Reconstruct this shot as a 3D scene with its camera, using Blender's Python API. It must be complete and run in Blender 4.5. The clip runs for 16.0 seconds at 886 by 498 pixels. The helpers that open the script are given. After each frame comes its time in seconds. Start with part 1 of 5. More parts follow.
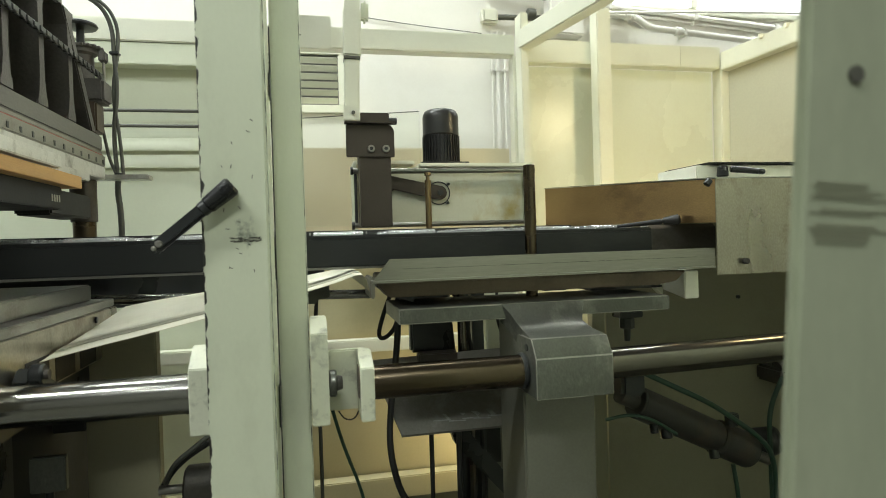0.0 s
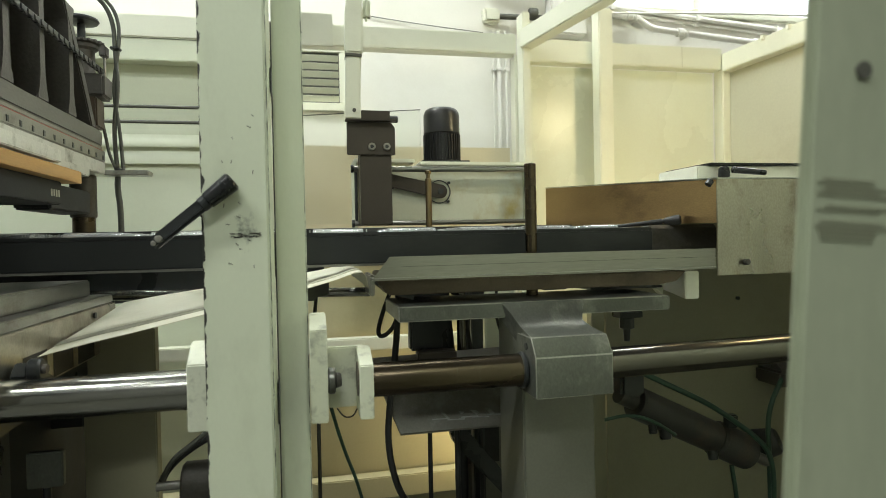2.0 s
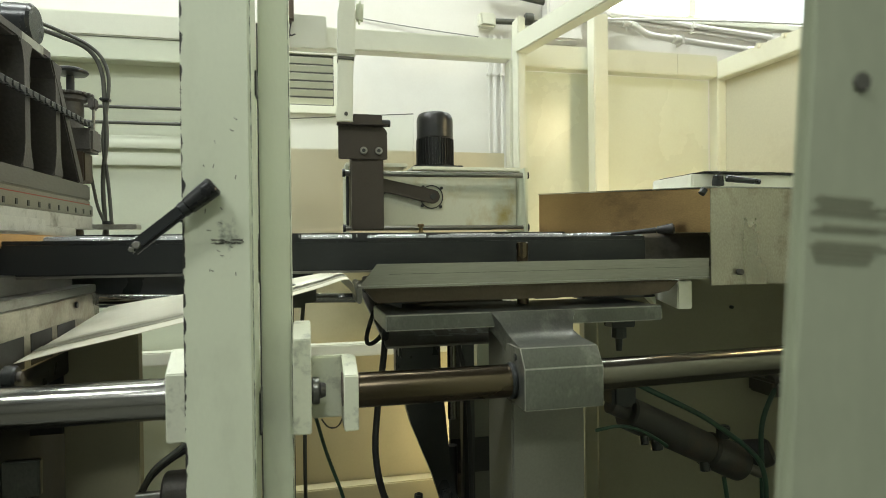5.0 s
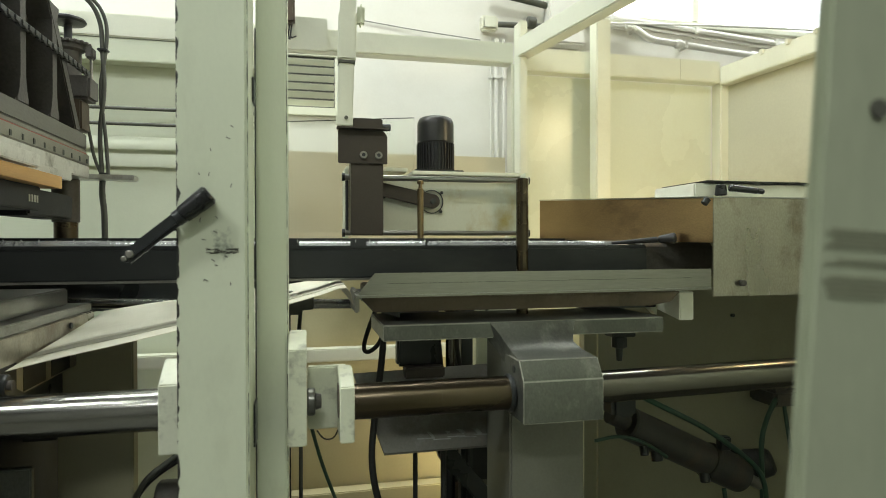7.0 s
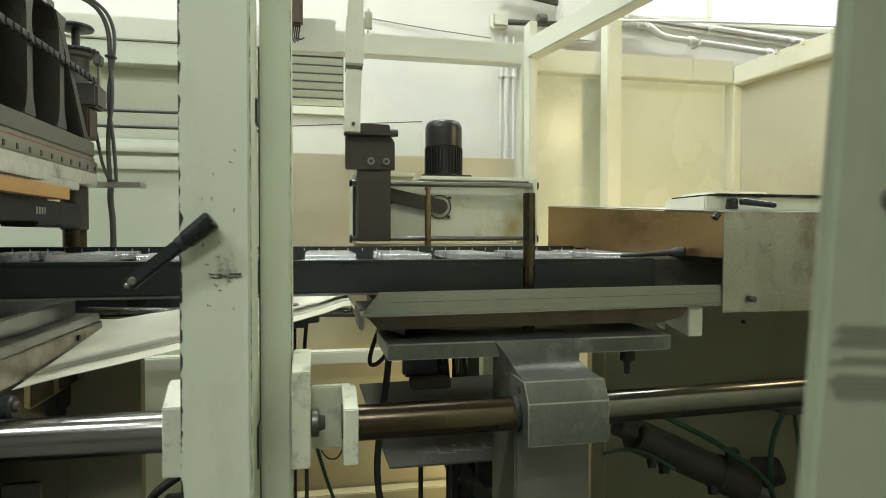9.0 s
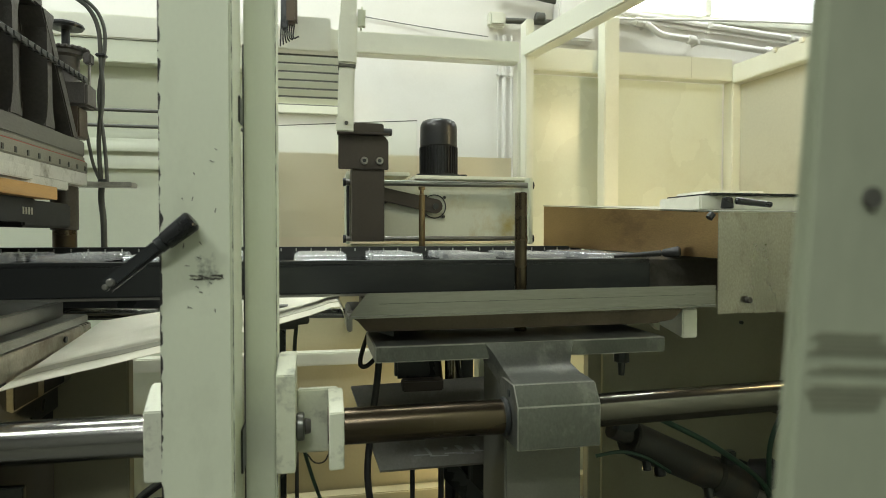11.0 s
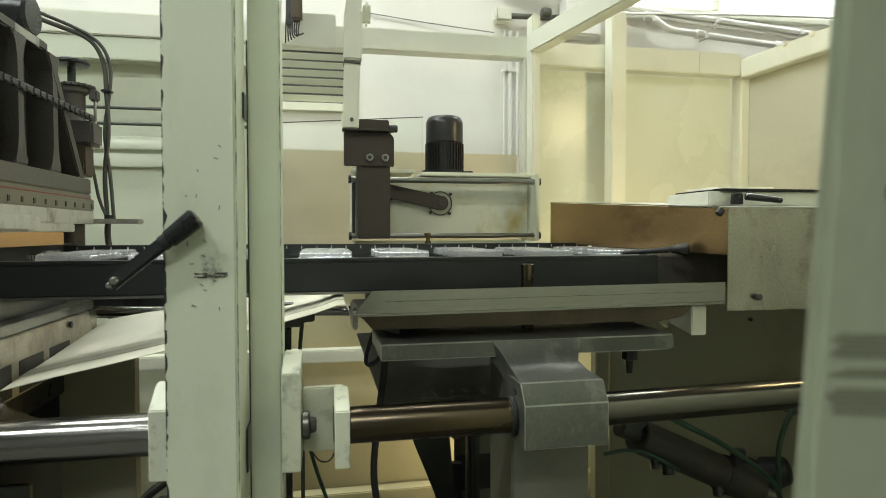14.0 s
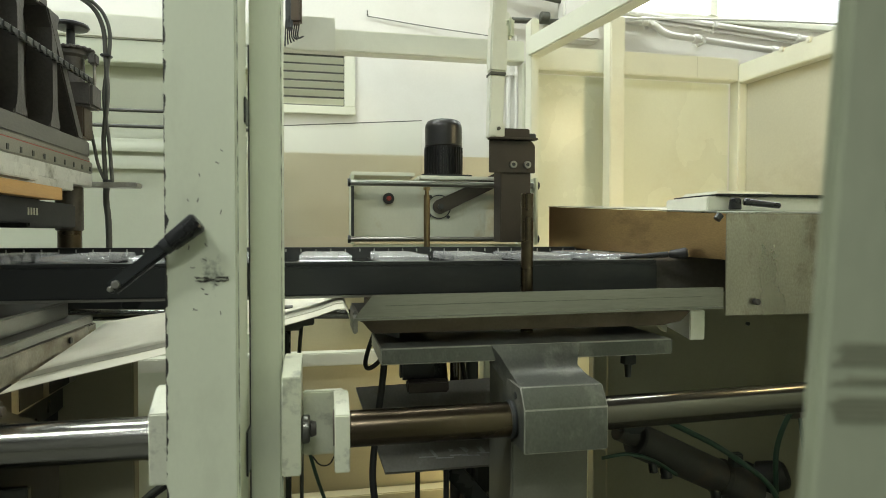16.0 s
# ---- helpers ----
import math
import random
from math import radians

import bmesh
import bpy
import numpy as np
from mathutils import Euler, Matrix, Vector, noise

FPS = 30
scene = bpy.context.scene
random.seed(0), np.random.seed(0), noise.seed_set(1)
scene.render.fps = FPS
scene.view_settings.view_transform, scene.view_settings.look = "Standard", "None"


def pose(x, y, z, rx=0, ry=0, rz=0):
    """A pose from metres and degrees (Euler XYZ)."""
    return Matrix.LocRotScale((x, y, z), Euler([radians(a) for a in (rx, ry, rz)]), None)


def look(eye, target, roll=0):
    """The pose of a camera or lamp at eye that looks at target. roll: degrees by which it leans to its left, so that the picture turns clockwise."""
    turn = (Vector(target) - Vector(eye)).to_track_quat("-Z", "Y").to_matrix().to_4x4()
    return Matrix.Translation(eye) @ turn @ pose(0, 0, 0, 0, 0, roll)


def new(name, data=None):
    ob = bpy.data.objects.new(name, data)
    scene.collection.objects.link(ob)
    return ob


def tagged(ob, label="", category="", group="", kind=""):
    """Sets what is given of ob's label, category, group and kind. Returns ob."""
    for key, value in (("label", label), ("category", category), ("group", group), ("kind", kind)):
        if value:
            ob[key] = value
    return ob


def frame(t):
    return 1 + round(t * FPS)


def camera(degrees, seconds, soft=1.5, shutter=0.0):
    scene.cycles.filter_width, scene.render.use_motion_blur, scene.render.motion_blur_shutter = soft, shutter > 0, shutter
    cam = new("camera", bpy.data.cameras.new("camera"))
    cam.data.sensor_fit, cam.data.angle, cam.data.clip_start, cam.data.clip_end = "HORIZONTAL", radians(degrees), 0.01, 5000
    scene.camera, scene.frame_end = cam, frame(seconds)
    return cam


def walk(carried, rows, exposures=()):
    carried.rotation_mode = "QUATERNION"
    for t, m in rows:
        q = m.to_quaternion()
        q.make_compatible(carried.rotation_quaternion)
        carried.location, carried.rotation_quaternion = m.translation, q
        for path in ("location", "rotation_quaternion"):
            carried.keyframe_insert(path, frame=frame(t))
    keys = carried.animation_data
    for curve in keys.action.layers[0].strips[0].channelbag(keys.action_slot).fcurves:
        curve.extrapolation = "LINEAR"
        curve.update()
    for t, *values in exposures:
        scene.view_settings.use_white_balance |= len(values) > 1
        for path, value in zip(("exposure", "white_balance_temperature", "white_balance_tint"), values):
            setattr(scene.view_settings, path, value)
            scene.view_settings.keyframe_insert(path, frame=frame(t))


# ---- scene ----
cam = camera(71.9, 16.0, soft=0.85)
PATH = [
    (0, (0.153, 0.141, 1.406), (0.58, 2.095, 1.377), -1.7),
    (0.5, (0.152, 0.142, 1.403), (0.576, 2.096, 1.372), -1.9),
    (1, (0.153, 0.144, 1.402), (0.582, 2.097, 1.37), -1.8),
    (1.5, (0.152, 0.144, 1.402), (0.582, 2.097, 1.371), -1.5),
    (2, (0.152, 0.144, 1.403), (0.581, 2.098, 1.373), -1.2),
    (2.5, (0.152, 0.146, 1.405), (0.578, 2.1, 1.38), -1.0),
    (3, (0.151, 0.146, 1.406), (0.574, 2.101, 1.385), -0.8),
    (3.5, (0.153, 0.151, 1.406), (0.577, 2.106, 1.38), -0.9),
    (4, (0.159, 0.155, 1.406), (0.595, 2.107, 1.386), -1.0),
    (6.5, (0.172, 0.169, 1.42), (0.614, 2.119, 1.403), -0.2),
    (7, (0.173, 0.173, 1.423), (0.614, 2.123, 1.407), -0.1),
    (7.5, (0.174, 0.177, 1.429), (0.604, 2.13, 1.395), 0.1),
    (8, (0.176, 0.178, 1.447), (0.594, 2.133, 1.406), 0.3),
    (8.5, (0.179, 0.178, 1.461), (0.591, 2.135, 1.426), 0.0),
    (9, (0.183, 0.18, 1.468), (0.591, 2.138, 1.421), 0.1),
    (11.5, (0.212, 0.193, 1.469), (0.611, 2.152, 1.42), 0.0),
    (12, (0.216, 0.194, 1.468), (0.605, 2.155, 1.412), 0.0),
    (12.5, (0.213, 0.195, 1.468), (0.593, 2.157, 1.409), 0.1),
    (13, (0.212, 0.196, 1.47), (0.592, 2.159, 1.41), 0.1),
    (13.5, (0.209, 0.197, 1.47), (0.588, 2.16, 1.413), 0.0),
    (14, (0.208, 0.2, 1.469), (0.591, 2.162, 1.411), -0.1),
    (14.5, (0.206, 0.2, 1.471), (0.592, 2.161, 1.421), -0.1),
    (15, (0.202, 0.199, 1.471), (0.591, 2.16, 1.421), 0.0),
    (15.5, (0.202, 0.198, 1.471), (0.594, 2.159, 1.419), 0.1),
    (16, (0.203, 0.198, 1.472), (0.595, 2.159, 1.422), 0.1),
]
walk(cam, [(t, look(eye, target, roll)) for t, eye, target, roll in PATH],
     exposures=[(0.0, 0.02), (4.0, 0.01), (8.0, -0.09), (11.5, -0.15), (16.0, -0.14)])

# ---- light ----
DOF = cam.data.dof
DOF.use_dof, DOF.focus_distance, DOF.aperture_fstop = True, 1.45, 6.0

world = bpy.data.worlds.new("world")
scene.world = world
world.use_nodes = True
wn, wl = world.node_tree.nodes, world.node_tree.links
sky = wn.new("ShaderNodeTexSky")
sky.sky_type, sky.sun_disc = "NISHITA", False
sky.sun_elevation, sky.sun_rotation = radians(35), radians(150)
wl.new(sky.outputs["Color"], wn["Background"].inputs["Color"])
wn["Background"].inputs["Strength"].default_value = 0.1


def area_lamp(name, at, target, sx, sy, watts, color):
    data = bpy.data.lights.new(name, "AREA")
    data.shape, data.size, data.size_y, data.energy, data.color = "RECTANGLE", sx, sy, watts, color
    ob = new(name, data)
    ob.matrix_world = look(at, target)
    return ob


COOL = (0.95, 1.0, 0.97)
WARM = (1.0, 0.81, 0.44)
for lx, ly, watts in ((-1.7, -0.2, 60), (3.0, -1.0, 10), (0.2, 2.3, 36), (2.6, 2.4, 32), (-1.4, 1.8, 46), (-0.1, -1.6, 56)):
    area_lamp("tube_light", (lx, ly, 4.0), (lx, ly, 0), 1.4, 0.25, watts, COOL)
area_lamp("window_light", (2.55, 3.04, 3.15), (1.6, 0.5, 1.2), 1.5, 0.9, 26, (0.92, 0.98, 1.0))
area_lamp("work_light", (0.95, 2.22, 0.60), (0.78, 2.45, 0.95), 0.30, 0.05, 2.6, WARM)
area_lamp("work_light", (1.70, 1.24, 2.12), (1.25, 2.5, 1.55), 0.12, 0.12, 4.6, WARM)
area_lamp("work_light", (1.42, 2.12, 1.36), (1.46, 2.5, 1.62), 0.5, 0.05, 1.0, WARM)


# ---- materials ----
def mat(name, color, rough=0.5, metal=0.0, var=0.12, scale=6.0, grain=180.0, bump=0.04, dirt=None, dirt_amount=0.45,
        dirt_scale=3.0, stretch=(1, 1, 1), spec=0.5):
    """A surface with broad and fine variation, stains of a second colour and fine relief."""
    m = bpy.data.materials.new(name)
    m.use_nodes = True
    n, l = m.node_tree.nodes, m.node_tree.links
    b = n["Principled BSDF"]
    co = n.new("ShaderNodeTexCoord")
    mp = n.new("ShaderNodeMapping")
    mp.inputs["Scale"].default_value = stretch
    l.new(co.outputs["Object"], mp.inputs["Vector"])
    big = n.new("ShaderNodeTexNoise")
    big.inputs["Scale"].default_value, big.inputs["Detail"].default_value = scale, 6
    fine = n.new("ShaderNodeTexNoise")
    fine.inputs["Scale"].default_value, fine.inputs["Detail"].default_value = grain, 3
    for t in (big, fine):
        l.new(mp.outputs["Vector"], t.inputs["Vector"])
    info = n.new("ShaderNodeObjectInfo")
    ramp = n.new("ShaderNodeMapRange")
    ramp.inputs["To Min"].default_value, ramp.inputs["To Max"].default_value = 1 - var, 1 + var
    l.new(big.outputs["Fac"], ramp.inputs["Value"])
    ramp2 = n.new("ShaderNodeMapRange")
    ramp2.inputs["To Min"].default_value, ramp2.inputs["To Max"].default_value = 1 - var * 0.6, 1 + var * 0.6
    l.new(fine.outputs["Fac"], ramp2.inputs["Value"])
    mul = n.new("ShaderNodeMath")
    mul.operation = "MULTIPLY"
    l.new(ramp.outputs[0], mul.inputs[0])
    l.new(ramp2.outputs[0], mul.inputs[1])
    vary = n.new("ShaderNodeMapRange")
    vary.inputs["To Min"].default_value, vary.inputs["To Max"].default_value = 0.96, 1.04
    l.new(info.outputs["Random"], vary.inputs["Value"])
    mul2 = n.new("ShaderNodeMath")
    mul2.operation = "MULTIPLY"
    l.new(mul.outputs[0], mul2.inputs[0])
    l.new(vary.outputs[0], mul2.inputs[1])
    tint = n.new("ShaderNodeVectorMath")
    tint.operation = "SCALE"
    l.new(mul2.outputs[0], tint.inputs["Scale"])
    if dirt:
        st = n.new("ShaderNodeTexNoise")
        st.inputs["Scale"].default_value, st.inputs["Detail"].default_value, st.inputs["Roughness"].default_value = dirt_scale, 8, 0.65
        l.new(mp.outputs["Vector"], st.inputs["Vector"])
        cr = n.new("ShaderNodeMapRange")
        cr.inputs["From Min"].default_value, cr.inputs["From Max"].default_value = 0.52, 0.75
        cr.inputs["To Max"].default_value = dirt_amount
        l.new(st.outputs["Fac"], cr.inputs["Value"])
        mix = n.new("ShaderNodeMix")
        mix.data_type = "RGBA"
        mix.inputs[6].default_value, mix.inputs[7].default_value = (*color, 1), (*dirt, 1)
        l.new(cr.outputs[0], mix.inputs[0])
        l.new(mix.outputs[2], tint.inputs[0])
    else:
        tint.inputs[0].default_value = color
    l.new(tint.outputs[0], b.inputs["Base Color"])
    rr = n.new("ShaderNodeMapRange")
    rr.inputs["To Min"].default_value, rr.inputs["To Max"].default_value = max(0.03, rough - 0.12), min(1, rough + 0.12)
    l.new(big.outputs["Fac"], rr.inputs["Value"])
    l.new(rr.outputs[0], b.inputs["Roughness"])
    b.inputs["Metallic"].default_value = metal
    b.inputs["Specular IOR Level"].default_value = spec
    bp = n.new("ShaderNodeBump")
    bp.inputs["Strength"].default_value, bp.inputs["Distance"].default_value = bump, 0.004
    l.new(fine.outputs["Fac"], bp.inputs["Height"])
    l.new(bp.outputs[0], b.inputs["Normal"])
    return m


def chipped(name, color, chip, left, right, stain=None):
    """Paint that is chipped along two upright edges and scuffed here and there (local x of the edges)."""
    m = mat(name, color, 0.42, 0, 0.05, 5, 220, 0.05, (0.42, 0.44, 0.32), 0.55, 7.0, (1, 1, 0.5))
    n, l = m.node_tree.nodes, m.node_tree.links
    b = n["Principled BSDF"]
    before = b.inputs["Base Color"].links[0].from_socket
    co = n.new("ShaderNodeTexCoord")
    sep = n.new("ShaderNodeSeparateXYZ")
    l.new(co.outputs["Object"], sep.inputs[0])
    total = None
    for edge, width in ((left, 0.0065), (right, 0.0009)):
        d = n.new("ShaderNodeMath")
        d.operation = "SUBTRACT"
        l.new(sep.outputs["X"], d.inputs[0])
        d.inputs[1].default_value = edge
        a = n.new("ShaderNodeMath")
        a.operation = "ABSOLUTE"
        l.new(d.outputs[0], a.inputs[0])
        mr = n.new("ShaderNodeMapRange")
        mr.inputs["From Min"].default_value, mr.inputs["From Max"].default_value = 0.0, width
        mr.inputs["To Min"].default_value, mr.inputs["To Max"].default_value = 1.0, 0.0
        l.new(a.outputs[0], mr.inputs["Value"])
        if total is None:
            total = mr
        else:
            ad = n.new("ShaderNodeMath")
            ad.operation = "MAXIMUM"
            l.new(total.outputs[0], ad.inputs[0])
            l.new(mr.outputs[0], ad.inputs[1])
            total = ad
    nz = n.new("ShaderNodeTexNoise")
    nz.inputs["Scale"].default_value, nz.inputs["Detail"].default_value = 48, 6
    l.new(co.outputs["Object"], nz.inputs["Vector"])
    sm = n.new("ShaderNodeMath")
    sm.operation = "MULTIPLY_ADD"
    l.new(total.outputs[0], sm.inputs[0])
    sm.inputs[1].default_value = 0.34
    l.new(nz.outputs["Fac"], sm.inputs[2])
    th = n.new("ShaderNodeMapRange")
    th.inputs["From Min"].default_value, th.inputs["From Max"].default_value = 0.735, 0.77
    l.new(sm.outputs[0], th.inputs["Value"])
    mix = n.new("ShaderNodeMix")
    mix.data_type = "RGBA"
    l.new(th.outputs[0], mix.inputs[0])
    l.new(before, mix.inputs[6])
    mix.inputs[7].default_value = (*chip, 1)
    l.new(mix.outputs[2], b.inputs["Base Color"])
    if stain:
        # black rub mark round one place on the post, streaked upwards
        off = n.new("ShaderNodeVectorMath")
        off.operation = "SUBTRACT"
        l.new(co.outputs["Object"], off.inputs[0])
        off.inputs[1].default_value = stain
        flat = n.new("ShaderNodeVectorMath")
        flat.operation = "MULTIPLY"
        l.new(off.outputs[0], flat.inputs[0])
        flat.inputs[1].default_value = (1.0, 1.0, 0.75)
        far = n.new("ShaderNodeVectorMath")
        far.operation = "LENGTH"
        l.new(flat.outputs[0], far.inputs[0])
        near_by = n.new("ShaderNodeMapRange")
        near_by.inputs["From Max"].default_value = 0.034
        near_by.inputs["To Min"].default_value, near_by.inputs["To Max"].default_value = 1.0, 0.0
        l.new(far.outputs["Value"], near_by.inputs["Value"])
        rub = n.new("ShaderNodeTexNoise")
        rub.inputs["Scale"].default_value, rub.inputs["Detail"].default_value, rub.inputs["Roughness"].default_value = 75, 8, 0.7
        l.new(co.outputs["Object"], rub.inputs["Vector"])
        both = n.new("ShaderNodeMath")
        both.operation = "MULTIPLY_ADD"
        l.new(near_by.outputs[0], both.inputs[0])
        both.inputs[1].default_value = 0.34
        l.new(rub.outputs["Fac"], both.inputs[2])
        cut = n.new("ShaderNodeMapRange")
        cut.inputs["From Min"].default_value, cut.inputs["From Max"].default_value = 0.70, 1.0
        l.new(both.outputs[0], cut.inputs["Value"])
        over = n.new("ShaderNodeMix")
        over.data_type = "RGBA"
        l.new(cut.outputs[0], over.inputs[0])
        l.new(mix.outputs[2], over.inputs[6])
        over.inputs[7].default_value = (0.04, 0.05, 0.045, 1)
        l.new(over.outputs[2], b.inputs["Base Color"])
    return m


def clear_plastic(name, rough, ior, white_share):
    """Thin clear plastic: see-through, with a gloss that grows towards grazing views."""
    m = bpy.data.materials.new(name)
    m.use_nodes = True
    n, l = m.node_tree.nodes, m.node_tree.links
    n.remove(n["Principled BSDF"])
    see, gloss, mix = n.new("ShaderNodeBsdfTransparent"), n.new("ShaderNodeBsdfGlossy"), n.new("ShaderNodeMixShader")
    see.inputs["Color"].default_value = (0.86, 0.88, 0.87, 1)
    gloss.inputs["Roughness"].default_value = rough
    fr = n.new("ShaderNodeFresnel")
    fr.inputs["IOR"].default_value = ior
    l.new(fr.outputs[0], mix.inputs[0])
    l.new(see.outputs[0], mix.inputs[1])
    l.new(gloss.outputs[0], mix.inputs[2])
    milk, blend = n.new("ShaderNodeBsdfDiffuse"), n.new("ShaderNodeMixShader")
    milk.inputs["Color"].default_value = (0.85, 0.87, 0.86, 1)
    blend.inputs[0].default_value = white_share
    l.new(mix.outputs[0], blend.inputs[1])
    l.new(milk.outputs[0], blend.inputs[2])
    l.new(blend.outputs[0], n["Material Output"].inputs["Surface"])
    return m


def glass(name, color=(0.95, 0.98, 0.96), rough=0.05, alpha=1.0):
    m = bpy.data.materials.new(name)
    m.use_nodes = True
    b = m.node_tree.nodes["Principled BSDF"]
    b.inputs["Base Color"].default_value = (*color, 1)
    b.inputs["Roughness"].default_value, b.inputs["Transmission Weight"].default_value = rough, 1.0
    b.inputs["IOR"].default_value, b.inputs["Alpha"].default_value = 1.45, alpha
    return m


def glow(name, color, strength):
    m = bpy.data.materials.new(name)
    m.use_nodes = True
    n = m.node_tree.nodes
    e = n.new("ShaderNodeEmission")
    e.inputs["Color"].default_value, e.inputs["Strength"].default_value = (*color, 1), strength
    m.node_tree.links.new(e.outputs[0], n["Material Output"].inputs["Surface"])
    return m


CREAM = (0.61, 0.645, 0.495)
M_POST = chipped("worn_cream_paint", CREAM, (0.03, 0.03, 0.025), 0.0, 0.0868)
M_POST1 = chipped("scuffed_cream_paint", CREAM, (0.03, 0.03, 0.025), 0.0, 0.0868, (0.058, 0.0, 1.174))
M_CREAM = mat("cream_paint", CREAM, 0.42, 0, 0.05, 4, 200, 0.04, (0.42, 0.42, 0.30), 0.35, 5)
M_BRACKET = mat("chipped_bracket_paint", (0.64, 0.66, 0.51), 0.42, 0, 0.08, 14, 200, 0.06, (0.10, 0.10, 0.075), 0.8, 30)
M_CABINET = mat("olive_cabinet_paint", (0.27, 0.255, 0.165), 0.45, 0, 0.08, 3, 140, 0.04, (0.24, 0.22, 0.14), 0.5, 3)
M_FRAME = mat("pale_frame_paint", (0.74, 0.75, 0.62), 0.38, 0, 0.05, 3, 160, 0.03, (0.5, 0.5, 0.38), 0.3, 4)
M_PANEL = mat("cream_sheet_panel", (0.70, 0.725, 0.60), 0.27, 0, 0.05, 2.2, 120, 0.03, (0.55, 0.50, 0.33), 0.35, 2.5)
# cream paint darkened to olive: shade put into the colour
M_OLIVE = mat("shade_darkened_olive_paint", (0.275, 0.268, 0.18), 0.42, 0, 0.1, 3, 120, 0.04, (0.17, 0.16, 0.11), 0.5, 3)
# cream paint with the warm lamp's yellow put into the colour
M_LOWER = mat("warm_tinted_lower_panel", (0.58, 0.53, 0.33), 0.42, 0, 0.08, 2.0, 120, 0.04, (0.42, 0.38, 0.22), 0.6, 2.5)
# greyish beige, darker and more mottled than the back panels
M_SIDE = mat("mottled_side_panel", (0.48, 0.475, 0.37), 0.40, 0, 0.12, 2.0, 120, 0.04, (0.38, 0.35, 0.25), 0.85, 2.6)
# the soft shadow on the wall, put into a beige colour
M_BEIGE = mat("beige_wall_shadow", (0.66, 0.60, 0.43), 0.42, 0, 0.07, 2.0, 120, 0.04, (0.50, 0.43, 0.26), 0.6, 2.5)
# greener paint, also darkened because this face should catch less light
M_NEAR = mat("dimmed_green_grey_paint", (0.34, 0.37, 0.26), 0.42, 0, 0.18, 12, 120, 0.05, (0.22, 0.23, 0.15), 0.6, 14, (1, 1, 0.4))
M_FLANGE = mat("dark_machined_flange", (0.17, 0.163, 0.148), 0.40, 0.7, 0.2, 9, 220, 0.1, (0.06, 0.05, 0.04), 0.7, 9, (1, 0.3, 1))
M_DRIVE = mat("oil_stained_cream_paint", (0.62, 0.64, 0.51), 0.35, 0, 0.08, 6, 180, 0.04, (0.42, 0.32, 0.09), 1.0, 7, (1, 1, 0.7))
M_PANEL2 = mat("pale_green_panel", (0.70, 0.74, 0.58), 0.40, 0, 0.04, 2.0, 120, 0.03, (0.55, 0.58, 0.44), 0.3, 3)
M_WALL = mat("white_wall_paint", (0.78, 0.77, 0.71), 0.6, 0, 0.04, 1.5, 90, 0.06, (0.6, 0.58, 0.50), 0.3, 2)
M_FLOOR = mat("grey_floor_coating", (0.13, 0.13, 0.11), 0.5, 0, 0.2, 3, 120, 0.06, (0.05, 0.05, 0.04), 0.6, 4)
M_HALL = mat("grey_hall_wall", (0.24, 0.24, 0.22), 0.7, 0, 0.06, 1.5, 90, 0.06, (0.16, 0.16, 0.14), 0.4, 2)
M_CEIL = mat("grey_ceiling", (0.26, 0.26, 0.25), 0.8, 0, 0.05, 2, 80, 0.05)
M_SHAFT = mat("chromed_steel_shaft", (0.33, 0.33, 0.30), 0.15, 1.0, 0.06, 8, 240, 0.015, (0.25, 0.24, 0.2), 0.4, 9, (0.3, 1, 1))
M_BROWN = mat("oil_stained_steel_shaft", (0.105, 0.083, 0.056), 0.27, 1.0, 0.18, 10, 220, 0.02, (0.10, 0.07, 0.045), 0.7, 8, (0.5, 2, 2))
M_DSHAFT = mat("dull_steel_shaft", (0.15, 0.142, 0.12), 0.2, 1.0, 0.1, 8, 240, 0.02, (0.12, 0.10, 0.08), 0.5, 9, (0.3, 1, 1))
M_STEEL = mat("brushed_steel", (0.31, 0.305, 0.275), 0.32, 1.0, 0.28, 9, 260, 0.08, (0.12, 0.10, 0.075), 0.85, 9, (0.12, 1, 1.6))
M_PLATE = mat("scuffed_steel_plate", (0.42, 0.395, 0.33), 0.30, 1.0, 0.45, 7, 240, 0.04, (0.15, 0.105, 0.06), 0.95, 8, (1.2, 1, 0.8))
# copper-brown metal with broad random darker patches
M_COPPER = mat("copper_brown_sheet", (0.52, 0.35, 0.18), 0.33, 1.0, 0.35, 3, 160, 0.03, (0.06, 0.045, 0.03), 0.95, 2.0, (1, 1.0, 2.6))
M_GREY = mat("grey_green_machine_paint", (0.112, 0.117, 0.100), 0.33, 0.6, 0.42, 9, 230, 0.10, (0.26, 0.26, 0.225), 0.85, 15, (1.3, 1, 0.8))
M_COLUMN = mat("olive_grey_column_paint", (0.135, 0.135, 0.108), 0.40, 0.2, 0.25, 5, 200, 0.06, (0.10, 0.095, 0.07), 0.7, 4)
M_SCUFFED = mat("scuffed_grey_plate", (0.22, 0.215, 0.185), 0.36, 0.3, 0.3, 9, 230, 0.08, (0.40, 0.41, 0.38), 0.7, 13, (1, 0.6, 1))
M_WORN = mat("pale_worn_paint", (0.42, 0.43, 0.40), 0.45, 0.3, 0.35, 40, 260, 0.1, (0.11, 0.115, 0.105), 0.9, 30)
M_EDGE = mat("bare_worn_edge", (0.36, 0.36, 0.32), 0.38, 0.7, 0.4, 34, 260, 0.1, (0.20, 0.20, 0.17), 0.9, 26)
M_DARK = mat("black_painted_steel", (0.030, 0.033, 0.033), 0.30, 0.2, 0.2, 8, 240, 0.05, (0.07, 0.07, 0.06), 0.5, 8)
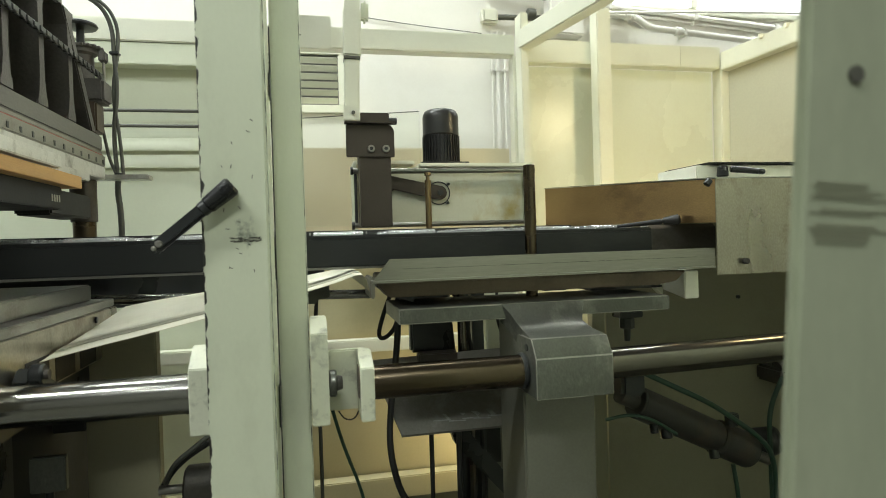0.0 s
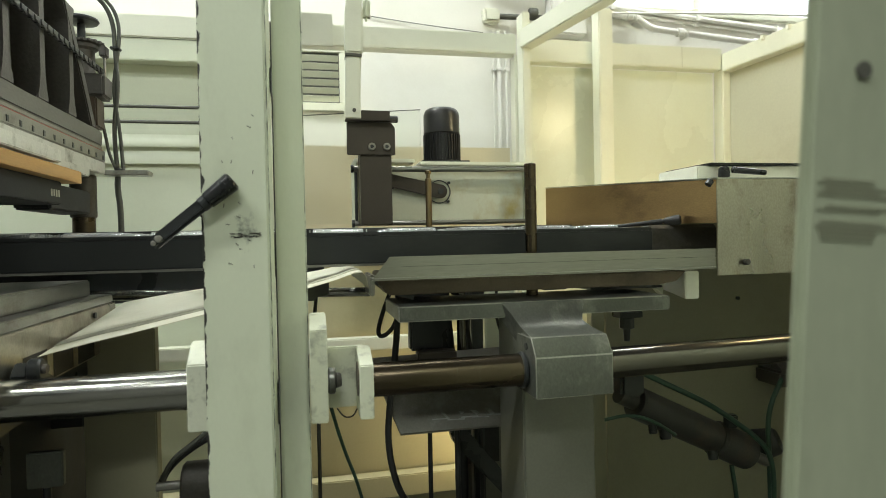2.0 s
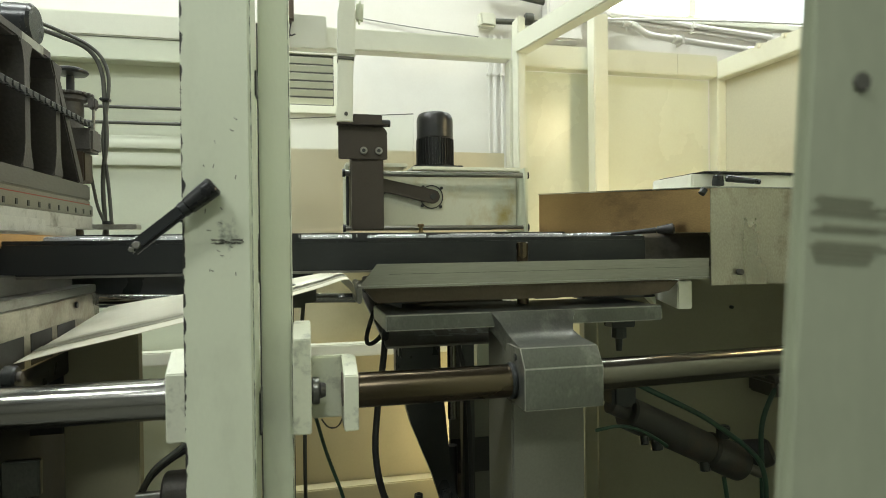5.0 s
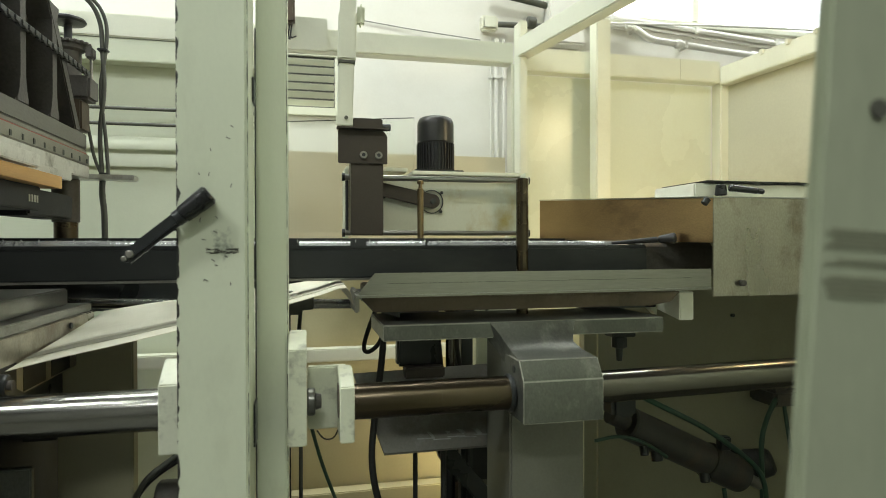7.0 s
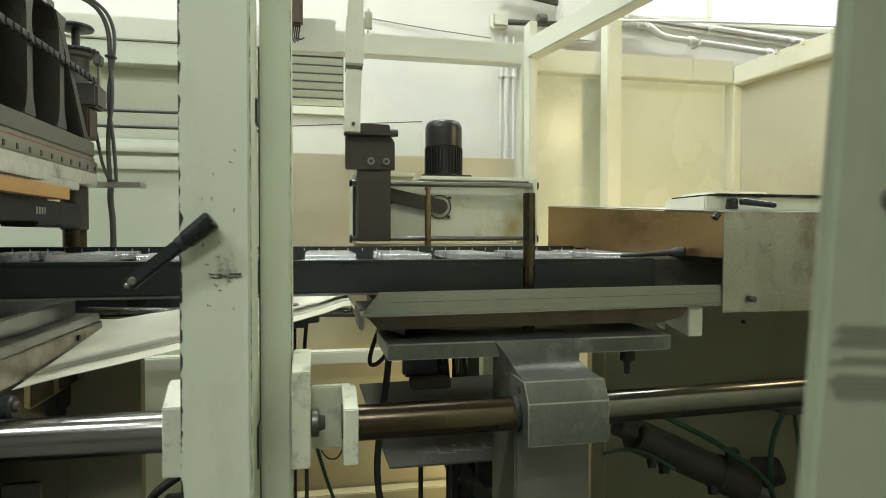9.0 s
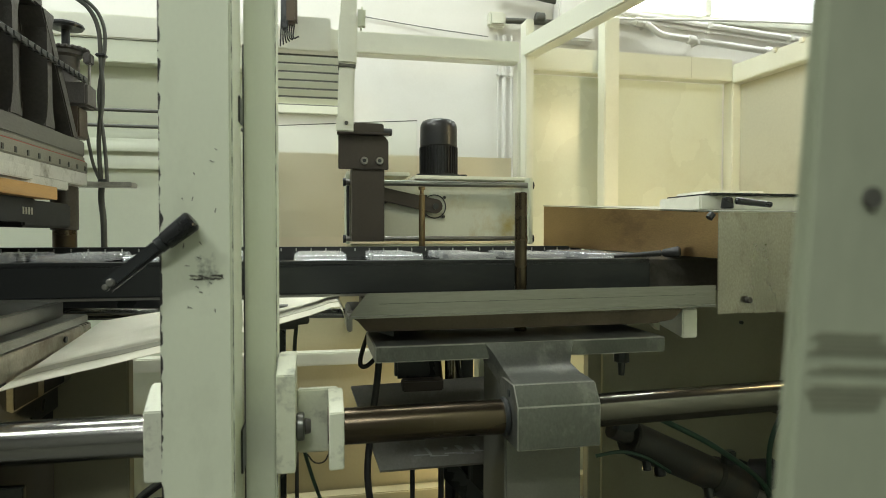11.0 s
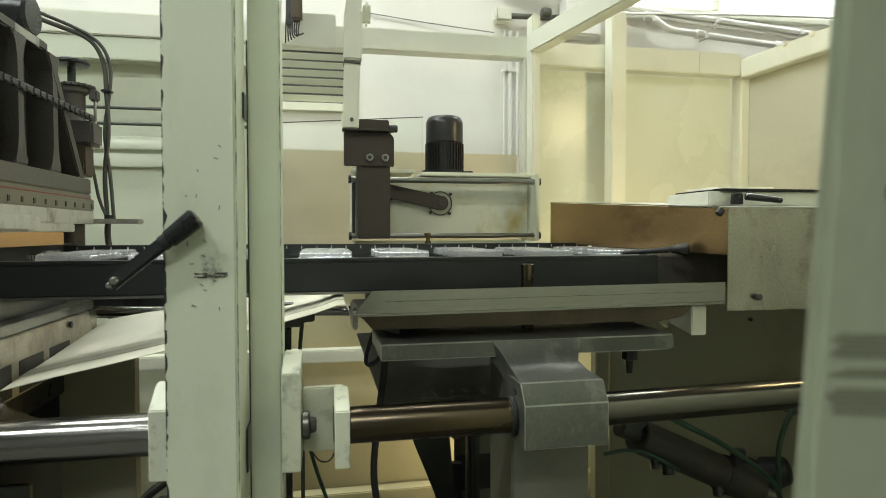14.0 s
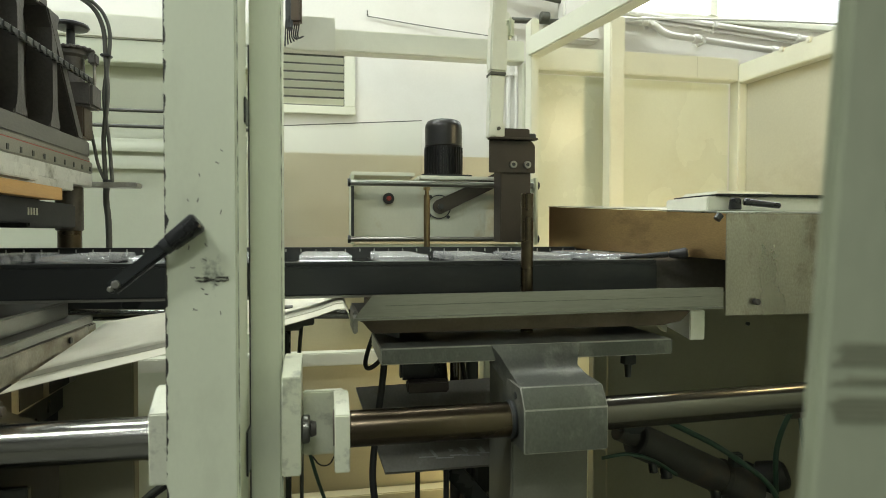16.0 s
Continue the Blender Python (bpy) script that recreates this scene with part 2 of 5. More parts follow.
M_BEAM = mat("anthracite_beam_paint", (0.019, 0.021, 0.0205), 0.42, 0.0, 0.12, 4, 240, 0.03, (0.06, 0.06, 0.05), 0.5, 7, (0.3, 1, 1), spec=0.35)
M_CAST = mat("dark_cast_iron", (0.090, 0.084, 0.074), 0.48, 0.3, 0.4, 7, 150, 0.18, (0.13, 0.10, 0.07), 0.6, 5)
M_CYL = mat("oily_dark_cylinder", (0.042, 0.041, 0.036), 0.5, 0.1, 0.3, 9, 200, 0.08, (0.10, 0.07, 0.04), 0.6, 8)
M_RUST = mat("brown_oily_steel", (0.11, 0.085, 0.06), 0.42, 0.6, 0.25, 9, 200, 0.12, (0.035, 0.028, 0.02), 0.7, 7)
M_BRKT = mat("dark_brown_bracket", (0.058, 0.048, 0.037), 0.45, 0.5, 0.15, 10, 220, 0.08, (0.04, 0.035, 0.03), 0.5, 8)
M_ALU = mat("worn_aluminium", (0.46, 0.46, 0.42), 0.34, 1.0, 0.2, 14, 260, 0.08, (0.18, 0.165, 0.13), 0.85, 16)
M_BRIGHT = mat("scratched_bright_aluminium", (0.70, 0.70, 0.66), 0.42, 0.85, 0.2, 16, 260, 0.1, (0.25, 0.24, 0.2), 0.9, 22)
M_BRASS = mat("brass_rod", (0.22, 0.165, 0.09), 0.35, 1.0, 0.15, 20, 260, 0.04)
M_WOOD = mat("amber_board", (0.46, 0.27, 0.09), 0.5, 0, 0.2, 10, 120, 0.1, (0.25, 0.13, 0.05), 0.5, 8, (4, 0.5, 4))
M_RUBBER = mat("black_rubber", (0.02, 0.02, 0.019), 0.5, 0, 0.2, 20, 200, 0.05)
M_PLASTIC = mat("black_plastic_grip", (0.014, 0.015, 0.015), 0.28, 0, 0.15, 30, 300, 0.05)
M_GREEN = mat("green_hose", (0.022, 0.060, 0.036), 0.4, 0, 0.15, 20, 200, 0.03)
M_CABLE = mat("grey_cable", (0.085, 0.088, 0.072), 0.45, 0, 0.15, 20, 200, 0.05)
M_SHEET = mat("white_flexible_sheet", (0.74, 0.72, 0.58), 0.40, 0, 0.05, 5, 160, 0.03, (0.50, 0.47, 0.34), 0.5, 5)
M_STRIPE = mat("grey_stripe", (0.47, 0.46, 0.36), 0.45, 0, 0.08, 6, 160, 0.03)
M_WHITE = mat("white_block_paint", (0.78, 0.78, 0.66), 0.45, 0, 0.05, 10, 200, 0.03, (0.5, 0.48, 0.35), 0.4, 12)
M_RED = mat("red_plastic", (0.33, 0.035, 0.025), 0.4, 0, 0.1, 20, 200, 0.02)
M_MOTOR = mat("black_motor_enamel", (0.016, 0.016, 0.015), 0.34, 0.1, 0.15, 12, 220, 0.04, (0.06, 0.05, 0.035), 0.4, 10)
M_SMUDGE = mat("dark_scuff", (0.09, 0.09, 0.07), 0.6, 0, 0.3, 40, 300, 0.1)
M_TAPE = mat("grime_band", (0.225, 0.235, 0.16), 0.5, 0, 0.2, 14, 200, 0.1)
M_TRAY = clear_plastic("clear_tray_plastic", 0.14, 2.3, 0.0)
# clear ribs; the white share puts their bright highlights into the colour
M_RIB = clear_plastic("pressed_tray_ribs", 0.16, 3.0, 0.20)
M_FILM = glass("clear_film", (0.93, 0.95, 0.93), 0.06)
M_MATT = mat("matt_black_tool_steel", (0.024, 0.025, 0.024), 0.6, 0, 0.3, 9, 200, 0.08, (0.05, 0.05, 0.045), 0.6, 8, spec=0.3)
M_TRAY_DARK = mat("black_tray_darkener", (0.02, 0.021, 0.02), 0.4, 0.2, 0.2, 8, 200, 0.05)
M_PC = glass("clear_guard_sheet", (0.96, 0.98, 0.95), 0.10)
M_GLASS = glass("window_glass", (1, 1, 1), 0.0)
M_SKYGLOW = glow("bright_daylight", (0.93, 0.97, 1.0), 4.0)
M_TUBE = glow("fluorescent_diffuser", (0.92, 1.0, 0.85), 5.0)

# ---- building helpers ----
ORG = {}


def thing(name, label, category, base=(0, 0, 0), group="", kind=""):
    ob = new(name)
    ob.empty_display_size = 0.05
    ob.location = base
    ORG[ob] = Vector(base)
    return tagged(ob, label, category, group, kind)


def mesh_of(name, bm, material, origin, sharp=38):
    bmesh.ops.recalc_face_normals(bm, faces=bm.faces)
    for v in bm.verts:
        v.co -= origin
    for f in bm.faces:
        f.smooth = True
    me = bpy.data.meshes.new(name)
    bm.to_mesh(me)
    bm.free()
    me.set_sharp_from_angle(angle=radians(sharp))
    for mm in material if isinstance(material, (list, tuple)) else (material,):
        me.materials.append(mm)
    return me


def part(name, bm, material, parent, label="", origin=None):
    """Links a bmesh, drawn in world places, as one mesh object under a thing or part."""
    o = Vector(origin) if origin is not None else ORG[parent].copy()
    ob = new(name, mesh_of(name, bm, material, o))
    ob.parent = parent
    ob.location = o - ORG[parent]
    ORG[ob] = o
    return tagged(ob, label)


def solo(name, bm, material, label, category="", base=(0, 0, 0), kind="", group=""):
    ob = new(name, mesh_of(name, bm, material, Vector(base)))
    ob.location = base
    ORG[ob] = Vector(base)
    return tagged(ob, label, category, group, kind)


def box(x0, x1, y0, y1, z0, z1, bevel=0.002, bm=None, m=None, seg=2, edge=0):
    bm = bm or bmesh.new()
    vs = [bm.verts.new((x, y, z)) for x in (x0, x1) for y in (y0, y1) for z in (z0, z1)]
    if m is not None:
        for v in vs:
            v.co = m @ v.co
    fs = [bm.faces.new([vs[i] for i in q]) for q in ((0, 1, 3, 2), (4, 6, 7, 5), (0, 4, 5, 1), (2, 3, 7, 6), (0, 2, 6, 4), (1, 5, 7, 3))]
    if bevel:
        es = list({e for f in fs for e in f.edges})
        bmesh.ops.bevel(bm, geom=es, offset=bevel, segments=seg, affect="EDGES", clamp_overlap=True, material=edge)
    return bm


def prism(points, axis, a, b, bevel=0.002, bm=None, edge=0):
    """An outline of (u, v) pairs drawn out along an axis from a to b."""
    bm = bm or bmesh.new()

    def at(u, v, w):
        return {"x": (w, u, v), "y": (u, w, v), "z": (u, v, w)}[axis]
    lo = [bm.verts.new(at(u, v, a)) for u, v in points]
    hi = [bm.verts.new(at(u, v, b)) for u, v in points]
    n = len(points)
    fs = [bm.faces.new(lo), bm.faces.new(hi[::-1])]
    fs += [bm.faces.new((lo[i], lo[(i + 1) % n], hi[(i + 1) % n], hi[i])) for i in range(n)]
    if bevel:
        es = list({e for f in fs for e in f.edges})
        bmesh.ops.bevel(bm, geom=es, offset=bevel, segments=2, affect="EDGES", clamp_overlap=True, material=edge)
    return bm


def rod(p, q, r, r2=None, seg=20, bm=None, caps=True, bevel=0.0):
    """A round bar from p to q."""
    bm = bm or bmesh.new()
    p, q = Vector(p), Vector(q)
    d = (q - p).normalized()
    u = d.orthogonal().normalized()
    w = d.cross(u)
    r2 = r if r2 is None else r2
    rings = [(p, r), (q, r2)]
    if bevel:
        rings = [(p, r - bevel), (p + d * bevel, r), (q - d * bevel, r2), (q, r2 - bevel)]
    loops = []
    for c, rad in rings:
        loops.append([bm.verts.new(c + rad * (math.cos(a) * u + math.sin(a) * w)) for a in (2 * math.pi * i / seg for i in range(seg))])
    for la, lb in zip(loops, loops[1:]):
        for i in range(seg):
            bm.faces.new((la[i], la[(i + 1) % seg], lb[(i + 1) % seg], lb[i]))
    if caps:
        bm.faces.new(loops[0][::-1])
        bm.faces.new(loops[-1])
    return bm


def lathe(profile, centre, seg=28, bm=None):
    """Turned about the upright axis through centre; profile of (radius, z)."""
    bm = bm or bmesh.new()
    cx, cy = centre
    loops = [[bm.verts.new((cx + r * math.cos(a), cy + r * math.sin(a), z)) for a in (2 * math.pi * i / seg for i in range(seg))] for r, z in profile]
    for la, lb in zip(loops, loops[1:]):
        for i in range(seg):
            bm.faces.new((la[i], la[(i + 1) % seg], lb[(i + 1) % seg], lb[i]))
    bm.faces.new(loops[0][::-1])
    bm.faces.new(loops[-1])
    return bm


def tube(points, r, seg=10, bm=None, rounds=3):
    """A bent hose through the given places."""
    bm = bm or bmesh.new()
    pts = [Vector(p) for p in points]
    for _ in range(rounds):
        out = [pts[0]]
        for a, b in zip(pts, pts[1:]):
            out += [a * 0.75 + b * 0.25, a * 0.25 + b * 0.75]
        pts = out + [pts[-1]]
    prev, u = None, None
    for i, p in enumerate(pts):
        d = (pts[min(i + 1, len(pts) - 1)] - pts[max(i - 1, 0)]).normalized()
        u = d.orthogonal().normalized() if u is None else (u - d * u.dot(d)).normalized()
        w = d.cross(u)
        loop = [bm.verts.new(p + r * (math.cos(a) * u + math.sin(a) * w)) for a in (2 * math.pi * k / seg for k in range(seg))]
        if prev:
            for k in range(seg):
                bm.faces.new((prev[k], prev[(k + 1) % seg], loop[(k + 1) % seg], loop[k]))
        else:
            bm.faces.new(loop[::-1])
        prev = loop
    bm.faces.new(prev)
    return bm


def hexhead(p, q, r, bm=None):
    return rod(p, q, r, seg=6, bm=bm)

# ---- the hall ----
F = 0.25
solo("floor", box(-4.2, 5.2, -3.2, 3.3, F - 0.2, F, 0), M_FLOOR, "grey coated workshop floor with dark stains", "floor", kind="structure")
solo("ceiling", box(-4.2, 5.2, -3.2, 3.3, 4.3, 4.5, 0), M_CEIL, "plain grey workshop ceiling", "ceiling", kind="structure")
solo("wall_south", box(-4.2, 5.2, -3.3, -3.2, F, 4.3, 0), M_HALL, "plain grey painted wall", "wall", kind="structure")
solo("wall_west", box(-4.3, -4.2, -3.2, 3.3, F, 4.3, 0), M_HALL, "plain grey painted wall", "wall", kind="structure")
solo("wall_east", box(5.2, 5.3, -3.2, 3.3, F, 4.3, 0), M_HALL, "plain grey painted wall", "wall", kind="structure")
WX0, WX1, WZ0, WZ1, WY = 1.72, 3.6, 2.605, 3.75, 3.1
bm = box(-4.2, WX0, WY, WY + 0.2, F, 4.3, 0)
box(WX1, 5.2, WY, WY + 0.2, F, 4.3, 0, bm)
box(WX0, WX1, WY, WY + 0.2, F, WZ0, 0, bm)
box(WX0, WX1, WY, WY + 0.2, WZ1, 4.3, 0, bm)
solo("wall_north", bm, M_WALL, "white painted workshop wall with a high window", "wall", kind="structure")

win = thing("window_1", "high metal-framed window flooded with daylight", "window", (2.66, WY, WZ0), kind="structure")
bm = box(WX0, WX1, WY + 0.03, WY + 0.09, WZ0, WZ0 + 0.03, 0.004)
box(WX0, WX1, WY + 0.03, WY + 0.09, WZ1 - 0.04, WZ1, 0.004, bm)
box(WX0, WX0 + 0.03, WY + 0.03, WY + 0.09, WZ0, WZ1, 0.004, bm)
box(WX1 - 0.04, WX1, WY + 0.03, WY + 0.09, WZ0, WZ1, 0.004, bm)
part("window_frame", bm, M_FRAME, win)
part("mullion", box(2.235, 2.275, WY + 0.02, WY + 0.10, WZ0 + 0.031, WZ1 - 0.041, 0.004), M_FRAME, win)
for a, b in ((WX0 + 0.031, 2.234), (2.276, WX1 - 0.041)):
    p = part("pane", box(a, b, WY + 0.055, WY + 0.06, WZ0 + 0.031, WZ1 - 0.041, 0), M_GLASS, win)
    p.visible_shadow = False
part("window_sill", box(WX0 - 0.04, WX1 + 0.04, WY - 0.035, WY + 0.02, WZ0 - 0.03, WZ0 - 0.002, 0.004), M_FRAME, win)
solo("backdrop", box(0.5, 5.2, 3.9, 3.92, 2.0, 4.6, 0), M_SKYGLOW, "plain bright sky outside the window", "sky", kind="structure")

for lx, ly in ((-1.7, -0.2), (3.0, -1.0), (0.2, 2.3), (2.6, 2.4), (-1.4, 1.8), (-0.1, -1.6)):
    lum = thing("ceiling_light", "long white fluorescent ceiling light, switched on", "lamp", (lx, ly, 4.3), "ceiling lights")
    part("housing", box(lx - 0.75, lx + 0.75, ly - 0.16, ly + 0.16, 4.1, 4.3, 0.01), M_FRAME, lum)
    part("diffuser", box(lx - 0.72, lx + 0.72, ly - 0.13, ly + 0.13, 4.06, 4.098, 0.01), M_TUBE, lum)

# louvred vent in the wall
vent = thing("wall_vent", "white louvred ventilation grille in the wall", "vent", (0.16, WY, 2.03))
VX0, VX1, VZ0, VZ1, VY = -0.06, 0.362, 2.022, 2.335, WY - 0.001
bm = box(VX0, VX1, VY - 0.022, VY, VZ0, VZ0 + 0.038, 0.003)
box(VX0, VX1, VY - 0.022, VY, VZ1 - 0.038, VZ1, 0.003, bm)
box(VX0, VX0 + 0.05, VY - 0.022, VY, VZ0 + 0.038, VZ1 - 0.038, 0.003, bm)
box(VX1 - 0.05, VX1, VY - 0.022, VY, VZ0 + 0.038, VZ1 - 0.038, 0.003, bm)
part("frame", bm, M_FRAME, vent)
# dark colour gives the shade seen between the slats
part("backing", box(VX0 + 0.05, VX1 - 0.05, VY - 0.004, VY - 0.001, VZ0 + 0.038, VZ1 - 0.038, 0), M_CABLE, vent, "dark sheet for the shade behind the slats")
for k in range(6):
    z = VZ0 + 0.058 + k * 0.038
    part("slat", box(-0.158, 0.158, -0.0150, 0.0150, -0.0012, 0.0012, 0.0005, m=pose(0.151, VY - 0.014, z, -58)), M_FRAME, vent)

# pipes, conduit and cables high on the wall
for z0, z1, r, dy in ((2.600, 2.505, 0.013, 0.028), (2.575, 2.478, 0.008, 0.016)):
    c = thing("wall_conduit", "white painted conduit pipe running along the wall", "pipe", (2.2, WY, z0), "wall conduits")
    part("pipe", rod((1.50, WY - dy, z0 + 0.01), (3.9, WY - dy, z1 - 0.05), r, seg=14), M_WALL, c)
    for k in range(4):
        x = 1.72 + 0.5 * k
        z = z0 + 0.01 - (x - 1.5) / 2.4 * (z0 - z1 + 0.06)
        part("clip", box(x - 0.012, x + 0.012, WY - dy - r - 0.004, WY - 0.001, z - r - 0.004, z + r + 0.004, 0.003), M_WALL, c)
c = thing("wall_conduit", "white painted water pipe with elbows along the wall", "pipe", (1.83, WY, 2.54), "wall conduits")
part("pipe", tube([(1.50, WY - 0.05, 2.552), (1.80, WY - 0.05, 2.545), (1.86, WY - 0.05, 2.535), (1.92, WY - 0.05, 2.492), (1.99, WY - 0.05, 2.482), (2.58, WY - 0.05, 2.443), (3.9, WY - 0.05, 2.36)], 0.0165, seg=14), M_WALL, c)
for x, z in ((1.805, 2.545), (2.10, 2.475), (2.56, 2.444), (3.0, 2.417)):
    part("coupling", rod((x - 0.018, WY - 0.05, z + 0.001), (x + 0.018, WY - 0.05, z - 0.001), 0.023, seg=16, bevel=0.004), M_WALL, c)
    part("clip", box(x + 0.03, x + 0.045, WY - 0.07, WY - 0.001, z - 0.024, z + 0.018, 0.003), M_WALL, c)
c = thing("window_cable", "thin white cable stretched before the window", "cable", (1.70, 2.99, 2.53))
part("cable", tube([(1.52, 2.998, 2.525), (1.70, 2.998, 2.535), (2.30, 2.998, 2.572), (2.94, 2.998, 2.592), (3.9, 2.998, 2.62)], 0.006), M_WALL, c)
part("hook", rod((1.52, 2.998, 2.525), (1.52, WY - 0.001, 2.525), 0.005, seg=8), M_CABLE, c)
part("hook", rod((3.9, 2.998, 2.62), (3.9, WY - 0.001, 2.62), 0.005, seg=8), M_CABLE, c)
for x, r in ((1.104, 0.011), (1.142, 0.007), (1.075, 0.005)):
    c = thing("wall_riser", "thin grey-white riser pipe down the wall", "pipe", (x, WY, 1.6), "wall risers")
    part("pipe", rod((x, WY - 0.02, F + 0.002), (x, WY - 0.02, 2.44), r, seg=12), M_WALL, c)
    for z in (1.75, 2.25):
        part("clip", box(x - r - 0.003, x + r + 0.003, WY - 0.034, WY - 0.001, z - 0.008, z + 0.008, 0.002), M_WALL, c)
c = thing("wall_pipe", "dark grey pipe with fittings under the ceiling", "pipe", (1.3, WY, 2.55))
part("pipe", tube([(1.105, WY - 0.03, 2.51), (1.45, WY - 0.03, 2.52), (1.52, WY - 0.03, 2.55), (1.60, WY - 0.03, 2.66), (1.62, WY - 0.03, 3.1)], 0.014), M_CABLE, c)
for x, z in ((1.28, 2.535), (1.40, 2.615), (1.47, 2.60)):
    part("fitting", rod((x - 0.02, WY - 0.035, z), (x + 0.025, WY - 0.035, z - 0.002), 0.026, seg=12, bevel=0.004), M_CABLE, c)
part("branch", rod((1.05, WY - 0.04, 2.665), (1.46, WY - 0.04, 2.605), 0.016, seg=12), M_CABLE, c)
jb = thing("junction_box", "small white junction box on the wall", "box", (1.06, WY, 2.5))
part("body", box(1.02, 1.105, WY - 0.05, WY - 0.001, 2.475, 2.545, 0.008), M_WHITE, jb)
part("cover", box(1.03, 1.095, WY - 0.056, WY - 0.051, 2.484, 2.536, 0.003), M_FRAME, jb)
c = thing("wall_cable", "thin grey cable strung along the wall", "cable", (0.7, WY, 2.5))
part("cable", tube([(0.419, WY - 0.008, 2.488), (0.70, WY - 0.008, 2.458), (1.02, WY - 0.03, 2.426)], 0.002), M_CABLE, c)
part("hook", tube([(0.419, WY - 0.001, 2.515), (0.419, WY - 0.012, 2.512), (0.419, WY - 0.010, 2.488)], 0.0028), M_CABLE, c)
solo("wall_column", box(1.36, 1.55, WY - 0.09, WY - 0.002, 2.42, 4.28, 0.01), M_WALL, "white square duct against the wall", "duct")

# ---- machine enclosure ----
enc = thing("machine_enclosure", "cream painted steel frame enclosure round the machine, open at the front", "enclosure", (0.6, 2.45, F))
part("back_rail", box(-2.6, 0.964, 2.43, 2.49, 2.124, 2.203, 0.004), M_FRAME, enc)
part("back_rail", box(1.001, 1.884, 2.43, 2.49, 2.100, 2.190, 0.004), M_FRAME, enc)
part("seam", box(1.6925, 1.6938, 2.4290, 2.4302, 2.104, 2.186, 0), M_STRIPE, enc)
part("rail_plate", box(0.105, 0.255, 2.412, 2.429, 2.115, 2.235, 0.003), M_FRAME, enc)
part("post", box(0.966, 0.997, 2.36, 2.427, F, 2.268, 0.004), M_FRAME, enc)
part("post", box(0.958, 0.996, 2.432, 2.492, F, 2.1235, 0.004), M_FRAME, enc)
part("post", box(1.284, 1.344, 2.365, 2.428, F, 2.30, 0.004), M_FRAME, enc)
part("post", box(1.885, 1.945, 2.43, 2.492, F, 2.16, 0.004), M_FRAME, enc)
part("cross_beam", box(-0.027, 0.027, -0.55, 0.55, -0.036, 0.036, 0.004, m=pose(1.085, 1.84, 2.166, 0, 0, 10.5)), M_FRAME, enc)
part("side_rail", box(-0.03, 0.03, -0.95, 0.0, -0.038, 0.038, 0.004, m=pose(1.907, 2.4285, 2.127, 0, 0, 4)), M_FRAME, enc)
for y, c in ((2.20, M_WHITE), (2.08, M_WHITE), (1.96, M_WHITE)):
    part("clip", box(1.868 + 0.07 * (2.42 - y), 1.898 + 0.07 * (2.42 - y), y - 0.008, y + 0.008, 2.152, 2.170, 0.002), c, enc)
# two unseen panels added to keep front light off the lower machine
part("front_panel", box(0.49, 1.95, 0.430, 0.445, F, 2.3, 0), M_PANEL2, enc)
part("front_panel", box(-2.4, -0.46, 0.94, 0.955, F, 1.14, 0), M_PANEL2, enc)
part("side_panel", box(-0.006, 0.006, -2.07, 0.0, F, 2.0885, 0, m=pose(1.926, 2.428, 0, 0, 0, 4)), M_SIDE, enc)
part("latch", tube([(1.985, 1.95, 1.93), (1.972, 1.94, 1.935), (1.965, 1.94, 1.92), (1.985, 1.95, 1.915)], 0.003), M_DARK, enc)
part("back_panel", box(0.998, 1.884, 2.495, 2.507, F, 2.10, 0), M_PANEL, enc)
part("back_panel", box(-2.6, 0.02, 2.495, 2.507, F, 2.10, 0), M_PANEL2, enc)
# added beige sheet in place of the wall's shadowed lower part
part("back_panel", box(0.03, 0.954, 2.50, 2.512, 1.335, 1.768, 0), M_BEIGE, enc)
part("lower_panel", box(0.03, 0.954, 2.50, 2.512, 0.45, 1.3345, 0), M_LOWER, enc)
# added filler that gives the dark strip below the base rail
part("plinth", box(0.03, 0.954, 2.46, 2.512, F, 0.4495, 0), M_OLIVE, enc)
part("lower_rail", box(-2.6, 0.965, 2.40, 2.455, 1.0, 1.047, 0.004), M_FRAME, enc)
part("base_rail", box(-2.6, 1.884, 2.38, 2.44, 0.455, 0.535, 0.004), M_LOWER, enc)
part("header_rail", box(-2.6, 0.02, 2.435, 2.494, 2.045, 2.121, 0.003), M_PANEL2, enc)
for z in (1.887, 1.834):
    part("tie_rod", rod((-2.4, 2.44, z), (0.0, 2.44, z), 0.006, seg=10), M_CABLE, enc)
for z in (1.765, 1.705):
    part("stiffener", prism([(2.494, z - 0.002), (2.479, z - 0.012), (2.478, z - 0.006), (2.494, z + 0.035)], "x", -2.5, 0.015, 0), M_PANEL2, enc)
for z in (1.15, 0.72):
    part("hinge_bolt", rod((1.63, 2.485, z), (1.63, 2.494, z), 0.01, seg=10), M_DARK, enc)

clear = thing("guard_sheet", "clear plastic guard sheet hung behind the drive", "guard", (0.3, 2.10, 1.46))
part("sheet", prism([(0.02, 1.46), (0.515, 1.46), (0.515, 1.826), (0.02, 1.79)], "y", 2.10, 2.103, 0), M_PC, clear)
part("edge_strip", prism([(0.02, 1.7895), (0.515, 1.8255), (0.515, 1.8278), (0.02, 1.7918)], "y", 2.099, 2.104, 0), M_CABLE, clear)

# panel under the hood, its shade darkened into the paint
dp = thing("side_guard_panel", "guard panel under the cover, its shade put into the olive paint", "panel", (1.4, 1.87, F))
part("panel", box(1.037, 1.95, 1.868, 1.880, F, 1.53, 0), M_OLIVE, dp)
